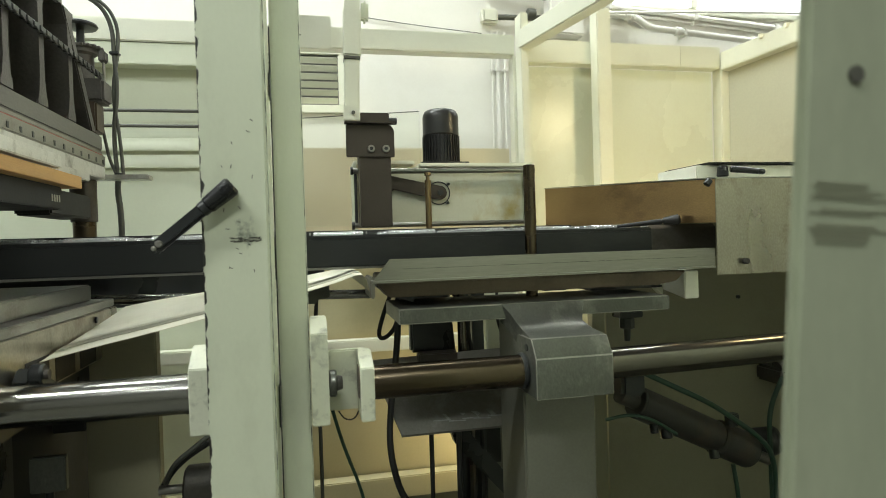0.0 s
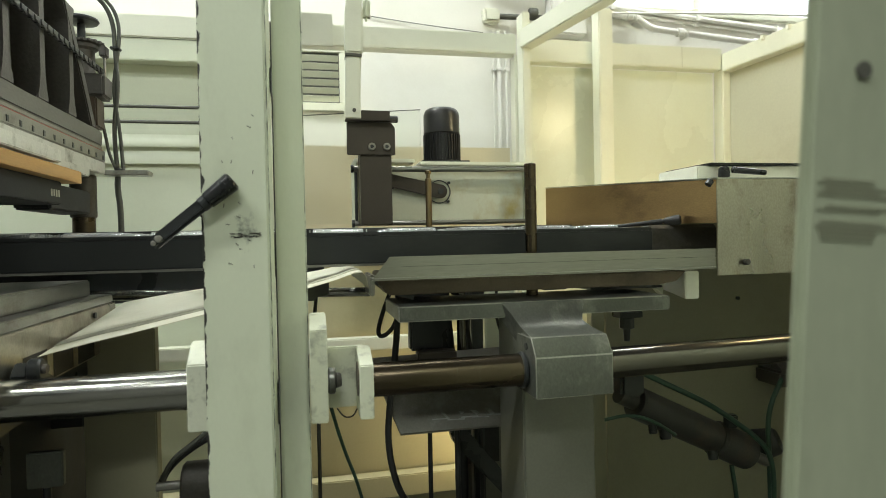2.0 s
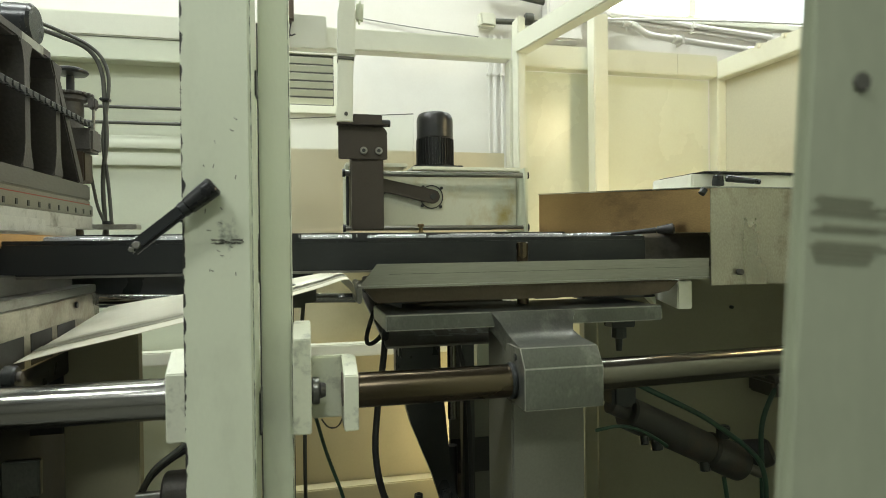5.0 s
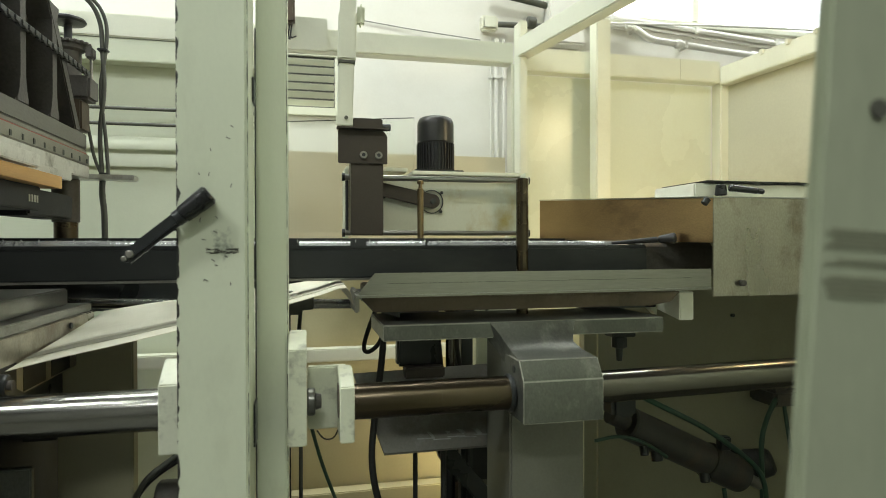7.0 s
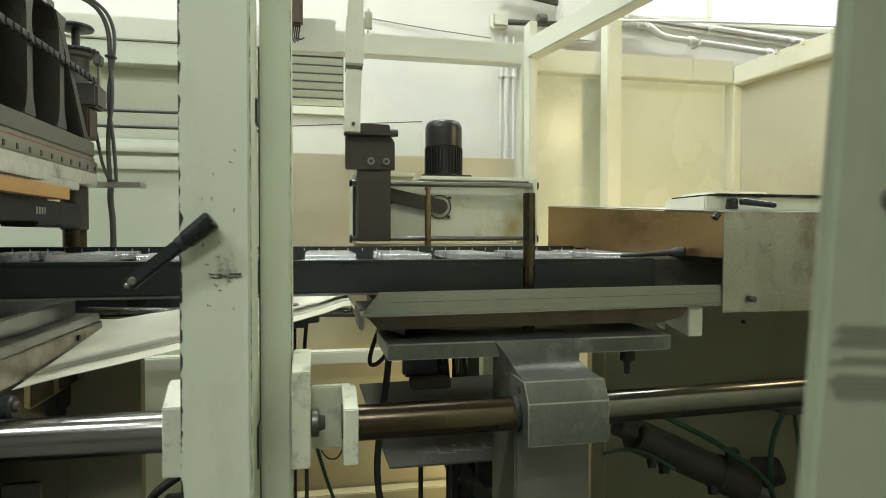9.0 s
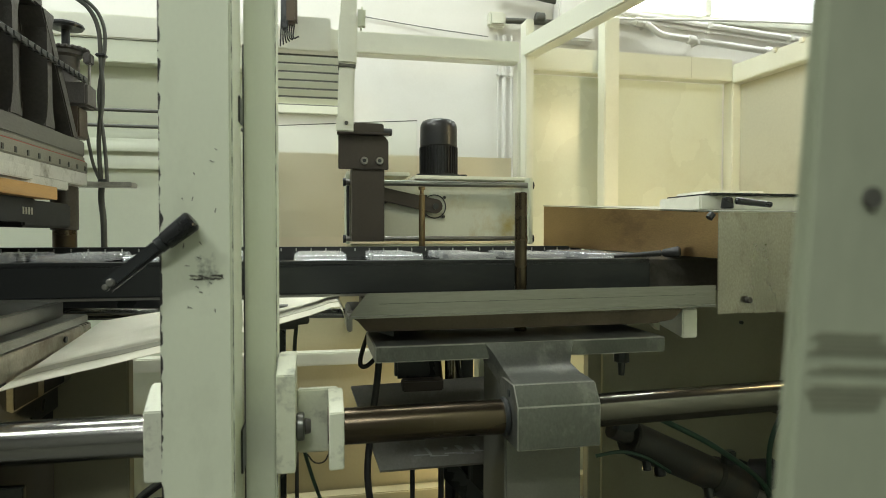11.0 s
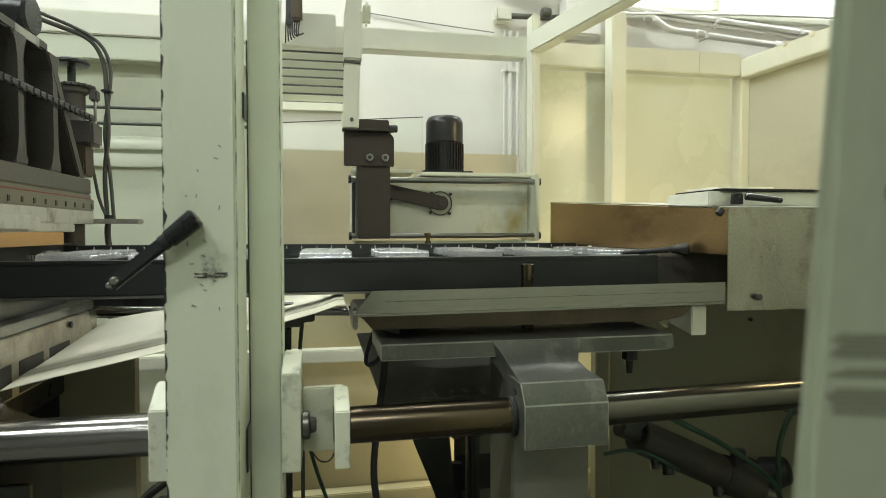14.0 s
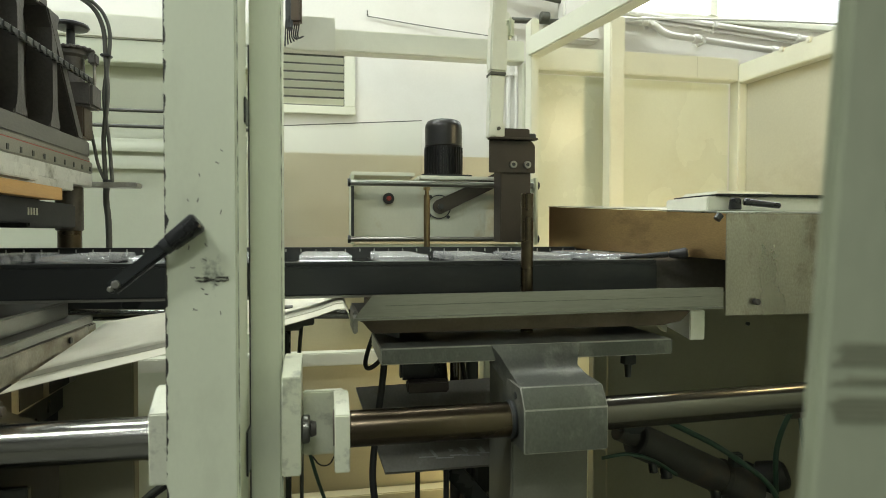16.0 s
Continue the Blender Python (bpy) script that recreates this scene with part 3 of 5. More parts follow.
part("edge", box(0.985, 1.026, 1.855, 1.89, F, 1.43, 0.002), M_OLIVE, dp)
part("rivet", rod((1.50, 1.860, 1.195), (1.50, 1.867, 1.195), 0.006, seg=10), M_DARK, dp)

# ---- front door posts ----
post = thing("front_post", "cream painted square steel post with chipped edges", "post", (0.014, 1.0, F))
part("tube", box(0.014, 0.102, 1.0, 1.088, F, 3.0, 0.004), M_POST1, post, origin=(0.014, 1.0, F))
rnd = random.Random(4)
bm = bmesh.new()
for k in range(16):
    x, z = 0.040 + rnd.random() * 0.045, 1.35 + rnd.random() * 0.26
    L = 0.001 + rnd.random() * 0.002
    box(-L, L, -0.0006, 0.0004, -0.0005, 0.0005, 0, bm, pose(x, 0.9999, z, 0, rnd.random() * 120, 0))
tagged(part("scratches", bm, M_SMUDGE, post, "short dark scratches in the paint"), kind="stuff")
bm = bmesh.new()
for k in range(26):
    x = 0.052 + 0.036 * rnd.random()
    L = 0.002 + rnd.random() * 0.004
    box(-L, L, -0.0006, 0.0004, -0.0005, 0.0005, 0.0001, bm, pose(x, 0.9999, 1.4145 + (rnd.random() - 0.5) * 0.006, 0, rnd.random() * 24 - 12, 0), seg=1)
tagged(part("scuff", bm, M_SMUDGE, post, "black scuff mark across the paint"), kind="stuff")
part("bracket_plate", prism([(1.045, 1.142), (1.10, 1.142), (1.10, 1.262), (1.088, 1.262), (1.045, 1.236)], "x", -0.018, 0.0135, 0.0015), M_BRACKET, post)
bm = box(0.1025, 0.105, 1.055, 1.085, 1.81, 1.85, 0.0005)
part("hinge", bm, M_DARK, post)
part("hinge", box(0.1025, 0.105, 1.055, 1.085, 1.62, 1.655, 0.0005), M_DARK, post)
# this dark block stands in for the shade in the gap
part("hinge", box(0.1025, 0.105, 1.06, 1.10, 1.14, 1.20, 0), M_DARK, post)

post2 = thing("door_post", "slim cream painted steel door post with shaft support", "post", (0.1, 1.107, F))
part("tube", box(0.1035, 0.1485, 1.107, 1.16, F, 3.0, 0.004), M_POST, post2, origin=(0.0605, 1.107, F))
# added black strip: the gap's shade as a solid piece
part("seal", box(0.1016, 0.1033, 1.110, 1.15, F, 1.74, 0), M_RUBBER, post2, "black strip for the shade in the gap between the posts")
part("weld_plate", prism([(1.055, 1.137), (1.15, 1.137), (1.15, 1.290), (1.11, 1.290), (1.055, 1.274)], "x", 0.1495, 0.175, 0.0015), M_BRACKET, post2)
bm = box(0.176, 0.236, 1.125, 1.14, 1.14, 1.236, 0.002)
part("bracket_back", bm, M_BRACKET, post2)
part("bracket_jaw", prism([(1.052, 1.138), (1.124, 1.138), (1.124, 1.237), (1.10, 1.237), (1.052, 1.219)], "x", 0.221, 0.242, 0.0015), M_BRACKET, post2)
part("shaft_bolt", rod((0.1755, 1.085, 1.193), (0.187, 1.085, 1.193), 0.020, seg=24, bevel=0.002), M_GREY, post2)
part("bolt_end", rod((0.1872, 1.085, 1.193), (0.196, 1.085, 1.193), 0.012, 0.010, seg=20, bevel=0.001), M_CAST, post2)
# bore drawn as a dark disc, the shade inside put into colour
part("shaft_bore", rod((0.2196, 1.085, 1.193), (0.2208, 1.085, 1.193), 0.026, seg=28), M_RUST, post2)

# clamping lever on the post
lev = thing("clamping_lever", "black steel clamping lever with a fluted grip on the post", "lever", (-0.036, 0.985, 1.41))
d = Vector((0.097, 0, 0.080)).normalized()
a0 = Vector((-0.043, 0.985, 1.404))
ax = math.degrees(math.atan2(d.z, d.x))
part("arm", box(0, 0.088, -0.006, 0.006, -0.0085, 0.0085, 0.004, m=pose(*a0, 0, -ax, 0)), M_DARK, lev)
part("grip", rod(a0 + d * 0.086, a0 + d * 0.130, 0.0115, 0.0135, seg=10, bevel=0.003), M_PLASTIC, lev)
part("collar", rod(a0 + d * 0.078, a0 + d * 0.088, 0.010, seg=14, bevel=0.001), M_DARK, lev)
part("bolt", rod((-0.034, 0.974, 1.4115), (-0.034, 0.986, 1.4115), 0.0048, seg=12, bevel=0.001), M_ALU, lev, "bright steel bolt head")
part("bolt", rod((-0.0405, 0.976, 1.406), (-0.0405, 0.986, 1.406), 0.0032, seg=12, bevel=0.001), M_ALU, lev, "bright steel bolt head")
part("spindle", rod((0.006, 0.99, 1.445), (0.012, 1.02, 1.447), 0.006, seg=12), M_DARK, lev)

near = thing("near_post", "steel post in dimmed green-grey paint with bands of old grime", "post", (0.40, 0.40, F))
TILT = pose(0.3970, 0.40, 1.5, 0, 4.1, 0)
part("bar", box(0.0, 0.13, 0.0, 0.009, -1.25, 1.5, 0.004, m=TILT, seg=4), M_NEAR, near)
rnd = random.Random(21)
for z0, z1, n in ((-0.0785, -0.0690, 5), (-0.0860, -0.0825, 2), (-0.1010, -0.0900, 5)):
    step = (z1 - z0) / n
    for k in range(n):
        z = z0 + step * (k + 0.5)
        part("grime", box(0.005 + 0.008 * rnd.random(), 0.040 + 0.020 * rnd.random(), -0.0005, 0.0008, z - step * 0.40, z + step * (0.15 + 0.2 * rnd.random()), 0, m=TILT), M_TAPE, near, "streak of old grime")
part("plug", rod(TILT @ Vector((0.0305, -0.0015, -0.0140)), TILT @ Vector((0.0305, 0.0005, -0.0140)), 0.0045, seg=14), M_SMUDGE, near)

# ---- shafts and clamp casting ----
sh = thing("guide_shaft", "chromed steel guide shaft held in the post bracket", "shaft", (-0.7, 1.085, 1.195))
part("bar", rod((-1.8, 1.078, 1.196), (-0.0185, 1.078, 1.196), 0.0285, seg=40, bevel=0.002), M_SHAFT, sh)
sh2 = thing("guide_shaft", "oil-browned steel guide shaft through the clamp casting", "shaft", (0.6, 1.085, 1.19))
part("bar", rod((0.2425, 1.085, 1.1895), (0.60, 1.085, 1.1895), 0.0262, seg=40, bevel=0.001), M_BROWN, sh2)
part("bar", rod((0.6002, 1.085, 1.1895), (1.5, 1.105, 1.199), 0.0262, 0.0245, seg=40), M_DSHAFT, sh2, "bright end of the shaft")
part("end_collar", rod((-0.0255, 1.078, 1.196), (-0.0188, 1.078, 1.196), 0.0292, seg=40), M_SHAFT, sh)
part("score_ring", rod((0.372, 1.085, 1.1895), (0.3723, 1.085, 1.1895), 0.02626, seg=40), M_DSHAFT, sh2)
part("score_ring", rod((0.408, 1.085, 1.1895), (0.4083, 1.085, 1.1895), 0.02626, seg=40), M_DSHAFT, sh2)

cl = thing("clamp_casting", "grey-green cast steel clamp with a table plate on a square column", "clamp", (0.56, 1.15, F))
part("table_plate", box(0.293, 0.790, 1.137, 1.31, 1.268, 1.294, 0.0018, edge=1), (M_GREY, M_EDGE), cl)
bm = bmesh.new()
# the neck: from the plate down to the saddle, waisted in front view
prof = [(1.137, 1.2935, 0.470, 0.622), (1.128, 1.279, 0.481, 0.614), (1.112, 1.262, 0.489, 0.606), (1.09, 1.252, 0.492, 0.612), (1.056, 1.2462, 0.491, 0.618)]
rows = []
for y, z, xa, xb in prof:
    n = 8
    rows.append([bm.verts.new((xa + (xb - xa) * i / n, y, z)) for i in range(n + 1)])
for ra, rb in zip(rows, rows[1:]):
    for i in range(8):
        bm.faces.new((ra[i], ra[i + 1], rb[i + 1], rb[i]))
low = [[bm.verts.new((v.co.x, v.co.y + 0.012, v.co.z - 0.03)) for v in r] for r in rows]
for ra, rb in zip(low, low[1:]):
    for i in range(8):
        bm.faces.new((ra[i], rb[i], rb[i + 1], ra[i + 1]))
for r, q in zip(zip(rows, rows[1:]), zip(low, low[1:])):
    bm.faces.new((r[0][0], r[1][0], q[1][0], q[0][0]))
    bm.faces.new((r[0][8], q[0][8], q[1][8], r[1][8]))
for i in range(8):
    bm.faces.new((rows[0][i], low[0][i], low[0][i + 1], rows[0][i + 1]))
    bm.faces.new((rows[-1][i], rows[-1][i + 1], low[-1][i + 1], low[-1][i]))
part("neck", bm, M_GREY, cl)
part("saddle", prism([(1.031, 1.153), (1.14, 1.153), (1.14, 1.2462), (1.051, 1.2462), (1.031, 1.217)], "x", 0.4895, 0.6195, 0.0014, edge=1), (M_GREY, M_EDGE), cl)
part("bush", rod((0.481, 1.085, 1.1895), (0.4893, 1.085, 1.1895), 0.0295, seg=32, bevel=0.002), M_DARK, cl)
part("column", box(0.494, 0.622, 1.105, 1.235, F, 1.152, 0.003), M_COLUMN, cl)
part("column_top", box(0.494, 0.618, 1.141, 1.235, 1.1525, 1.267, 0.004), M_COLUMN, cl)
# hole drawn as a dark disc on the saddle, shade as colour
part("screw_hole", rod((0.4880, 1.072, 1.229), (0.4893, 1.072, 1.229), 0.006, seg=12), M_DARK, cl)
part("bracket_plate", box(0.53, 0.74, 1.70, 1.712, 0.60, 1.05, 0.002), M_COLUMN, cl)
# opening drawn as a flat black patch, its shade in the colour
part("pocket", box(0.532, 0.635, 1.6980, 1.6994, 0.81, 0.90, 0), M_MATT, cl, "black patch for the shade in an opening of the plate")
part("bracket_arm", box(0.585, 0.615, 1.236, 1.6995, 0.60, 0.66, 0.003), M_COLUMN, cl)
bo = thing("stop_bolt", "black levelling bolt under the cutting table", "bolt", (0.84, 1.39, 1.2))
part("block", box(0.817, 0.872, 1.37, 1.41, 1.2215, 1.236, 0.002), M_DARK, bo)
part("shank", rod((0.845, 1.39, 1.236), (0.845, 1.39, 1.314), 0.010, seg=12), M_DARK, bo)
part("head", rod((0.843, 1.39, 1.196), (0.843, 1.39, 1.2212), 0.017, seg=8, bevel=0.002), M_DARK, bo)
part("tip", rod((0.843, 1.39, 1.168), (0.843, 1.39, 1.196), 0.0065, 0.0085, seg=10), M_DARK, bo)

fb = thing("foot_block", "white painted steel support block under the guard rail", "block", (0.876, 1.25, 1.28))
part("block", prism([(1.205, 1.277), (1.205, 1.332), (1.40, 1.332), (1.40, 1.31)], "x", 0.867, 0.898, 0.002), M_WHITE, fb)
part("gusset", prism([(0.81, 1.331), (0.8665, 1.331), (0.8665, 1.279)], "y", 1.28, 1.30, 0.001), M_CREAM, fb)

# ---- conveyor ----
cv = thing("conveyor", "anthracite transport rails carrying a web of clear plastic trays", "conveyor", (0.2, 1.5, 1.36))
part("front_rail", box(-1.9, 0.862, 1.31, 1.335, 1.361, 1.4135, 0.002), M_BEAM, cv)
part("front_lip", box(-1.9, 0.862, 1.312, 1.345, 1.4137, 1.4205, 0.0015), M_BEAM, cv)
part("bottom_flange", box(-1.9, 0.862, 1.305, 1.37, 1.3565, 1.3608, 0.001), M_STEEL, cv)
part("rear_beam", box(-1.9, 0.19, 1.79, 1.83, 1.262, 1.355, 0.003), M_DARK, cv)
part("rear_rail", box(-1.9, 0.90, 1.72, 1.75, 1.36, 1.438, 0.002), M_BEAM, cv)
bm = bmesh.new()
for k in range(62):
    x = -1.3 + k * 0.0355
    box(x - 0.0015, x + 0.0015, 1.7185, 1.7205, 1.4275, 1.4345, 0, bm)
pins = part("chain_pins", bm, M_ALU, cv)
tagged(pins, "bright pins of the transport chain", kind="stuff")
part("end_plate", prism([(1.36, 1.352), (1.36, 1.4255), (1.338, 1.4255), (1.3305, 1.418), (1.3305, 1.352)], "x", 0.866, 1.03, 0.001), M_CAST, cv, "dark bent steel end plate")
part("end_edge", box(0.8650, 0.8658, 1.3290, 1.360, 1.352, 1.4262, 0), M_STEEL, cv, "bare cut edge of the end plate")
part("end_arm", rod((0.880, 1.300, 1.4320), (0.912, 1.283, 1.4350), 0.0075, 0.0115, seg=16, bevel=0.004), M_RUBBER, cv, "black rubber-tipped arm")
part("end_arm_rod", rod((0.800, 1.344, 1.4245), (0.8798, 1.3002, 1.4318), 0.0032, 0.0062, seg=14), M_RUBBER, cv)
part("cross_bar", rod((0.86, 1.36, 1.39), (0.86, 1.72, 1.39), 0.012, seg=12), M_DARK, cv)
part("cross_bar", rod((-0.5, 1.36, 1.37), (-0.5, 1.72, 1.37), 0.012, seg=12), M_DARK, cv)


def tray(x, y0, y1, w, parent):
    """A ribbed clear tray pressed upwards out of the film."""
    base = part("tray", box(x - 0.006, x + w + 0.006, y0 - 0.006, y1 + 0.006, 1.4140, 1.4164, 0), M_TRAY, parent)
    base.visible_shadow = False
    for j in range(6):
        c, half = y0 + (y1 - y0) * (j + 0.5) / 6, (y1 - y0) / 6 * 0.38
        arch = [(c + half * math.cos(math.pi * k / 8), 1.4166 + 0.0135 * math.sin(math.pi * k / 8)) for k in range(9)]
        part("rib", prism(arch, "x", x + 0.004 * (j % 2), x + w - 0.003 * (j % 3), 0), M_RIB, base)


def film():
    bm = bmesh.new()
    box(-1.5, 0.86, 1.346, 1.718, 1.4115, 1.4122, 0, bm)
    return bm


# added black sheet, only there to darken the view through the trays
part("bed", box(0.27, 0.86, 1.346, 1.718, 1.372, 1.405, 0), M_TRAY_DARK, cv)
web = thing("tray_web", "clear thermoformed plastic trays in a row on the conveyor", "trays", (0.2, 1.53, 1.412))
part("film", film(), M_FILM, web, "flat clear film between the trays").visible_shadow = False
for k in range(-10, 5):
    x = 0.162 + 0.153 * k
    tray(x, 1.40, 1.68, 0.100, web)

# ---- chute guard and table in front of the conveyor ----
gd = thing("guard_rail", "bent bare-steel guard strip in front of the conveyor", "guard", (0.6, 1.15, 1.34))
bm = bmesh.new()


def skew(points, ya0, ya1, thick, bm):
    """A thin upright strip whose depth runs from ya0 at the first x to ya1 at the last."""
    xs = [p[0] for p in points]
    lo, hi = min(xs), max(xs)
    f = [bm.verts.new((x, ya0 + (ya1 - ya0) * (x - lo) / (hi - lo), z)) for x, z in points]
    b = [bm.verts.new((v.co.x, v.co.y + thick, v.co.z)) for v in f]
    n = len(f)
    bm.faces.new(f)
    bm.faces.new(b[::-1])
    for i in range(n):
        bm.faces.new((f[i], b[i], b[(i + 1) % n], f[(i + 1) % n]))
    return bm


skew([(0.254, 1.3425), (0.924, 1.3405), (0.924, 1.3755), (0.281, 1.377), (0.258, 1.349)], 1.137, 1.19, 0.002, bm)
part("strip", bm, M_STEEL, gd)
part("lip", skew([(0.252, 1.3385), (0.924, 1.3365), (0.924, 1.3400), (0.252, 1.342)], 1.134, 1.187, 0.05, bmesh.new()), M_STEEL, gd)
part("crease", skew([(0.30, 1.3600), (0.88, 1.3592), (0.88, 1.3597), (0.30, 1.3605)], 1.1395, 1.1858, 0.002, bmesh.new()), M_DARK, gd)
tb = thing("cutting_table", "oil-brown steel table bed under the guard strip", "table", (0.55, 1.3, 1.3))
part("bed", prism([(0.262, 1.336), (0.86, 1.334), (0.84, 1.315), (0.80, 1.309), (0.285, 1.309)], "y", 1.19, 1.27, 0.002), M_RUST, tb)
part("bed_rear", box(0.30, 0.86, 1.46, 1.62, 1.300, 1.334, 0.003), M_RUST, tb)
part("corner", prism([(0.263, 1.330), (0.30, 1.308), (0.33, 1.298), (0.33, 1.33)], "y", 1.20, 1.46, 0.001), M_DARK, tb)
for x in (0.34, 0.60, 0.76):
    part("web", box(x, x + 0.05, 1.27, 1.46, 1.300, 1.325, 0.002), M_DARK, tb)
part("spacer", box(0.70, 0.86, 1.272, 1.40, 1.296, 1.3015, 0.001), M_DARK, tb)

# ---- cover box at the outfeed ----
cb = thing("outfeed_cover", "bare steel cover box with copper-brown side", "cover", (1.1, 1.5, 1.33))
# front and top run on unseen to the right, blocking light from above
part("front_plate", box(0.930, 1.93, 1.192, 1.1945, 1.3225, 1.5105, 0.0008), M_PLATE, cb)
bm = bmesh.new()
q = [(0.846, 1.86, 1.436), (0.933, 1.196, 1.425), (0.933, 1.196, 1.5095), (0.846, 1.86, 1.5495)]
f = [bm.verts.new(v) for v in q]
b = [bm.verts.new((v[0] + 0.003, v[1], v[2])) for v in q]
bm.faces.new(f), bm.faces.new(b[::-1])
for i in range(4):
    bm.faces.new((f[i], b[i], b[(i + 1) % 4], f[(i + 1) % 4]))
part("side_plate", bm, M_COPPER, cb, "copper-brown side plate")
bm = bmesh.new()
q = [(0.844, 1.862, 1.5505), (0.928, 1.190, 1.5110), (1.93, 1.190, 1.5125), (1.90, 1.862, 1.552)]
f = [bm.verts.new(v) for v in q]
b = [bm.verts.new((v[0], v[1], v[2] + 0.002)) for v in q]
bm.faces.new(f), bm.faces.new(b[::-1])
for i in range(4):
    bm.faces.new((f[i], b[i], b[(i + 1) % 4], f[(i + 1) % 4]))
part("top_plate", bm, M_ALU, cb)
part("knob", rod((0.990, 1.180, 1.3475), (0.990, 1.1918, 1.3475), 0.0062, seg=12, bevel=0.002), M_CAST, cb)
part("screw", rod((0.955, 1.30, 1.512), (0.955, 1.30, 1.5155), 0.0045, seg=8), M_DARK, cb)
part("screw", rod((0.913, 1.196, 1.499), (0.920, 1.196, 1.5075), 0.007, seg=8), M_DARK, cb)

wb = thing("control_box", "flat white box with a black lid on the cover", "box", (1.1, 1.35, 1.52))
part("body", box(0.946, 1.60, 1.272, 1.42, 1.5165, 1.5465, 0.003), M_WHITE, wb)
part("lid", box(0.968, 1.60, 1.262, 1.425, 1.5475, 1.5515, 0.001), M_PLASTIC, wb, "thin black lid")
part("pack", box(1.10, 1.25, 1.46, 1.60, 1.548, 1.572, 0.004), M_WHITE, wb, "white pack lying behind the box")
hl = thing("handle_lever", "black plastic clamping handle on the cover", "lever", (1.0, 1.24, 1.53))
part("grip", rod((1.005, 1.245, 1.5350), (1.070, 1.225, 1.5265), 0.0070, 0.0055, seg=12, bevel=0.002), M_PLASTIC, hl)
part("hub", rod((0.992, 1.252, 1.520), (0.992, 1.252, 1.542), 0.012, 0.010, seg=16, bevel=0.002), M_PLASTIC, hl)

# ---- flexible sheet below the conveyor ----
sheet = thing("scrap_sheet", "white flexible sheet sloping down below the conveyor", "sheet", (0.0, 1.3, 1.25))
XS = [-0.262, -0.225, -0.184, -0.12, -0.034, 0.05, 0.143, 0.196, 0.228, 0.241, 0.248, 0.252]
ZS = [1.2355, 1.2445, 1.254, 1.267, 1.286, 1.305, 1.325, 1.339, 1.350, 1.351, 1.342, 1.322]



def sheet_bm(ya, yb, lift, n=8):
    bm = bmesh.new()
    top = []
    for j in range(n + 1):
        s = j / n
        row = []
        for x, z in zip(XS, ZS):
            y = ya + (yb - ya) * s
            sag = 0.006 * math.sin(6 * x + 5 * y)
            row.append(bm.verts.new((x, y, z + lift + 0.185 * (y - 1.2) * max(0, 0.2 - x) + sag * (y - 1.2))))
        top.append(row)
    low = [[bm.verts.new(v.co - Vector((0, 0, 0.0012))) for v in r] for r in top]
    for ra, rb in zip(top, top[1:]):
        for i in range(len(XS) - 1):
            bm.faces.new((ra[i], ra[i + 1], rb[i + 1], rb[i]))
    for ra, rb in zip(low, low[1:]):
        for i in range(len(XS) - 1):
            bm.faces.new((ra[i], rb[i], rb[i + 1], ra[i + 1]))
    for i in range(len(XS) - 1):
        bm.faces.new((top[0][i], low[0][i], low[0][i + 1], top[0][i + 1]))
        bm.faces.new((top[-1][i], top[-1][i + 1], low[-1][i + 1], low[-1][i]))
    return bm


part("sheet", sheet_bm(1.20, 1.66, 0), M_SHEET, sheet)
# shadow line on the sheet, laid on as a grey strip
part("stripe", sheet_bm(1.262, 1.300, 0.0016, 2), M_STRIPE, sheet, "grey stripe painted for the shadow along the sheet")
part("edge_clip", box(0.2535, 0.262, 1.20, 1.30, 1.308, 1.345, 0.002), M_STEEL, sheet)
sf = thing("sheet_roller", "dark steel roller and bracket under the sheet", "roller", (0.2, 1.6, 1.27))
part("roller", rod((-1.5, 1.70, 1.318), (0.30, 1.70, 1.275), 0.012, seg=16), M_SHAFT, sf)
part("bracket", prism([(0.10, 1.33), (0.19, 1.33), (0.19, 1.295), (0.165, 1.295), (0.165, 1.285), (0.10, 1.285)], "y", 1.40, 1.44, 0.002), M_CABLE, sf)
part("leg", box(0.12, 0.145, 1.40, 1.43, F, 1.284, 0.002), M_DARK, sf)

# ---- stacking drive behind the conveyor ----
du = thing("drive_unit", "cream steel drive housing with guide rods and a black motor", "drive unit", (0.56, 2.02, 1.44))
part("back_plate", box(0.300, 0.830, 2.012, 2.026, 1.452, 1.632, 0.002), M_DRIVE, du)
part("end_plate", box(0.288, 0.2985, 1.985, 2.10, 1.440, 1.645, 0.002), M_CREAM, du)
part("end_plate", box(0.8315, 0.842, 1.94, 2.10, 1.440, 1.640, 0.002), M_CREAM, du)
part("top_plate", box(0.290, 0.475, 1.985, 2.12, 1.6405, 1.652, 0.002), M_FRAME, du)
part("top_plate", box(0.49, 0.84, 1.985, 2.12, 1.633, 1.6445, 0.002), M_FRAME, du)
for z, r in ((1.6175, 0.0085), (1.456, 0.0075)):
    part("guide_rod", rod((0.286, 1.96, z), (0.8313, 1.96, z), r, seg=20), M_STEEL, du)
    part("rod_nut", rod((0.278, 1.96, z), (0.2858, 1.96, z), 0.012, seg=10), M_DARK, du)
    part("rod_nut", rod((0.8425, 1.96, z), (0.850, 1.96, z), 0.012, seg=10), M_DARK, du)
part("end_bar", box(0.288, 0.296, 1.955, 1.966, 1.464, 1.608, 0.001), M_DARK, du)
part("support_beam", box(0.30, 0.83, 2.03, 2.10, 1.395, 1.4395, 0.004), M_CREAM, du)
part("support_leg", box(0.70, 0.80, 2.03, 2.10, F, 1.3945, 0.004), M_CREAM, du)
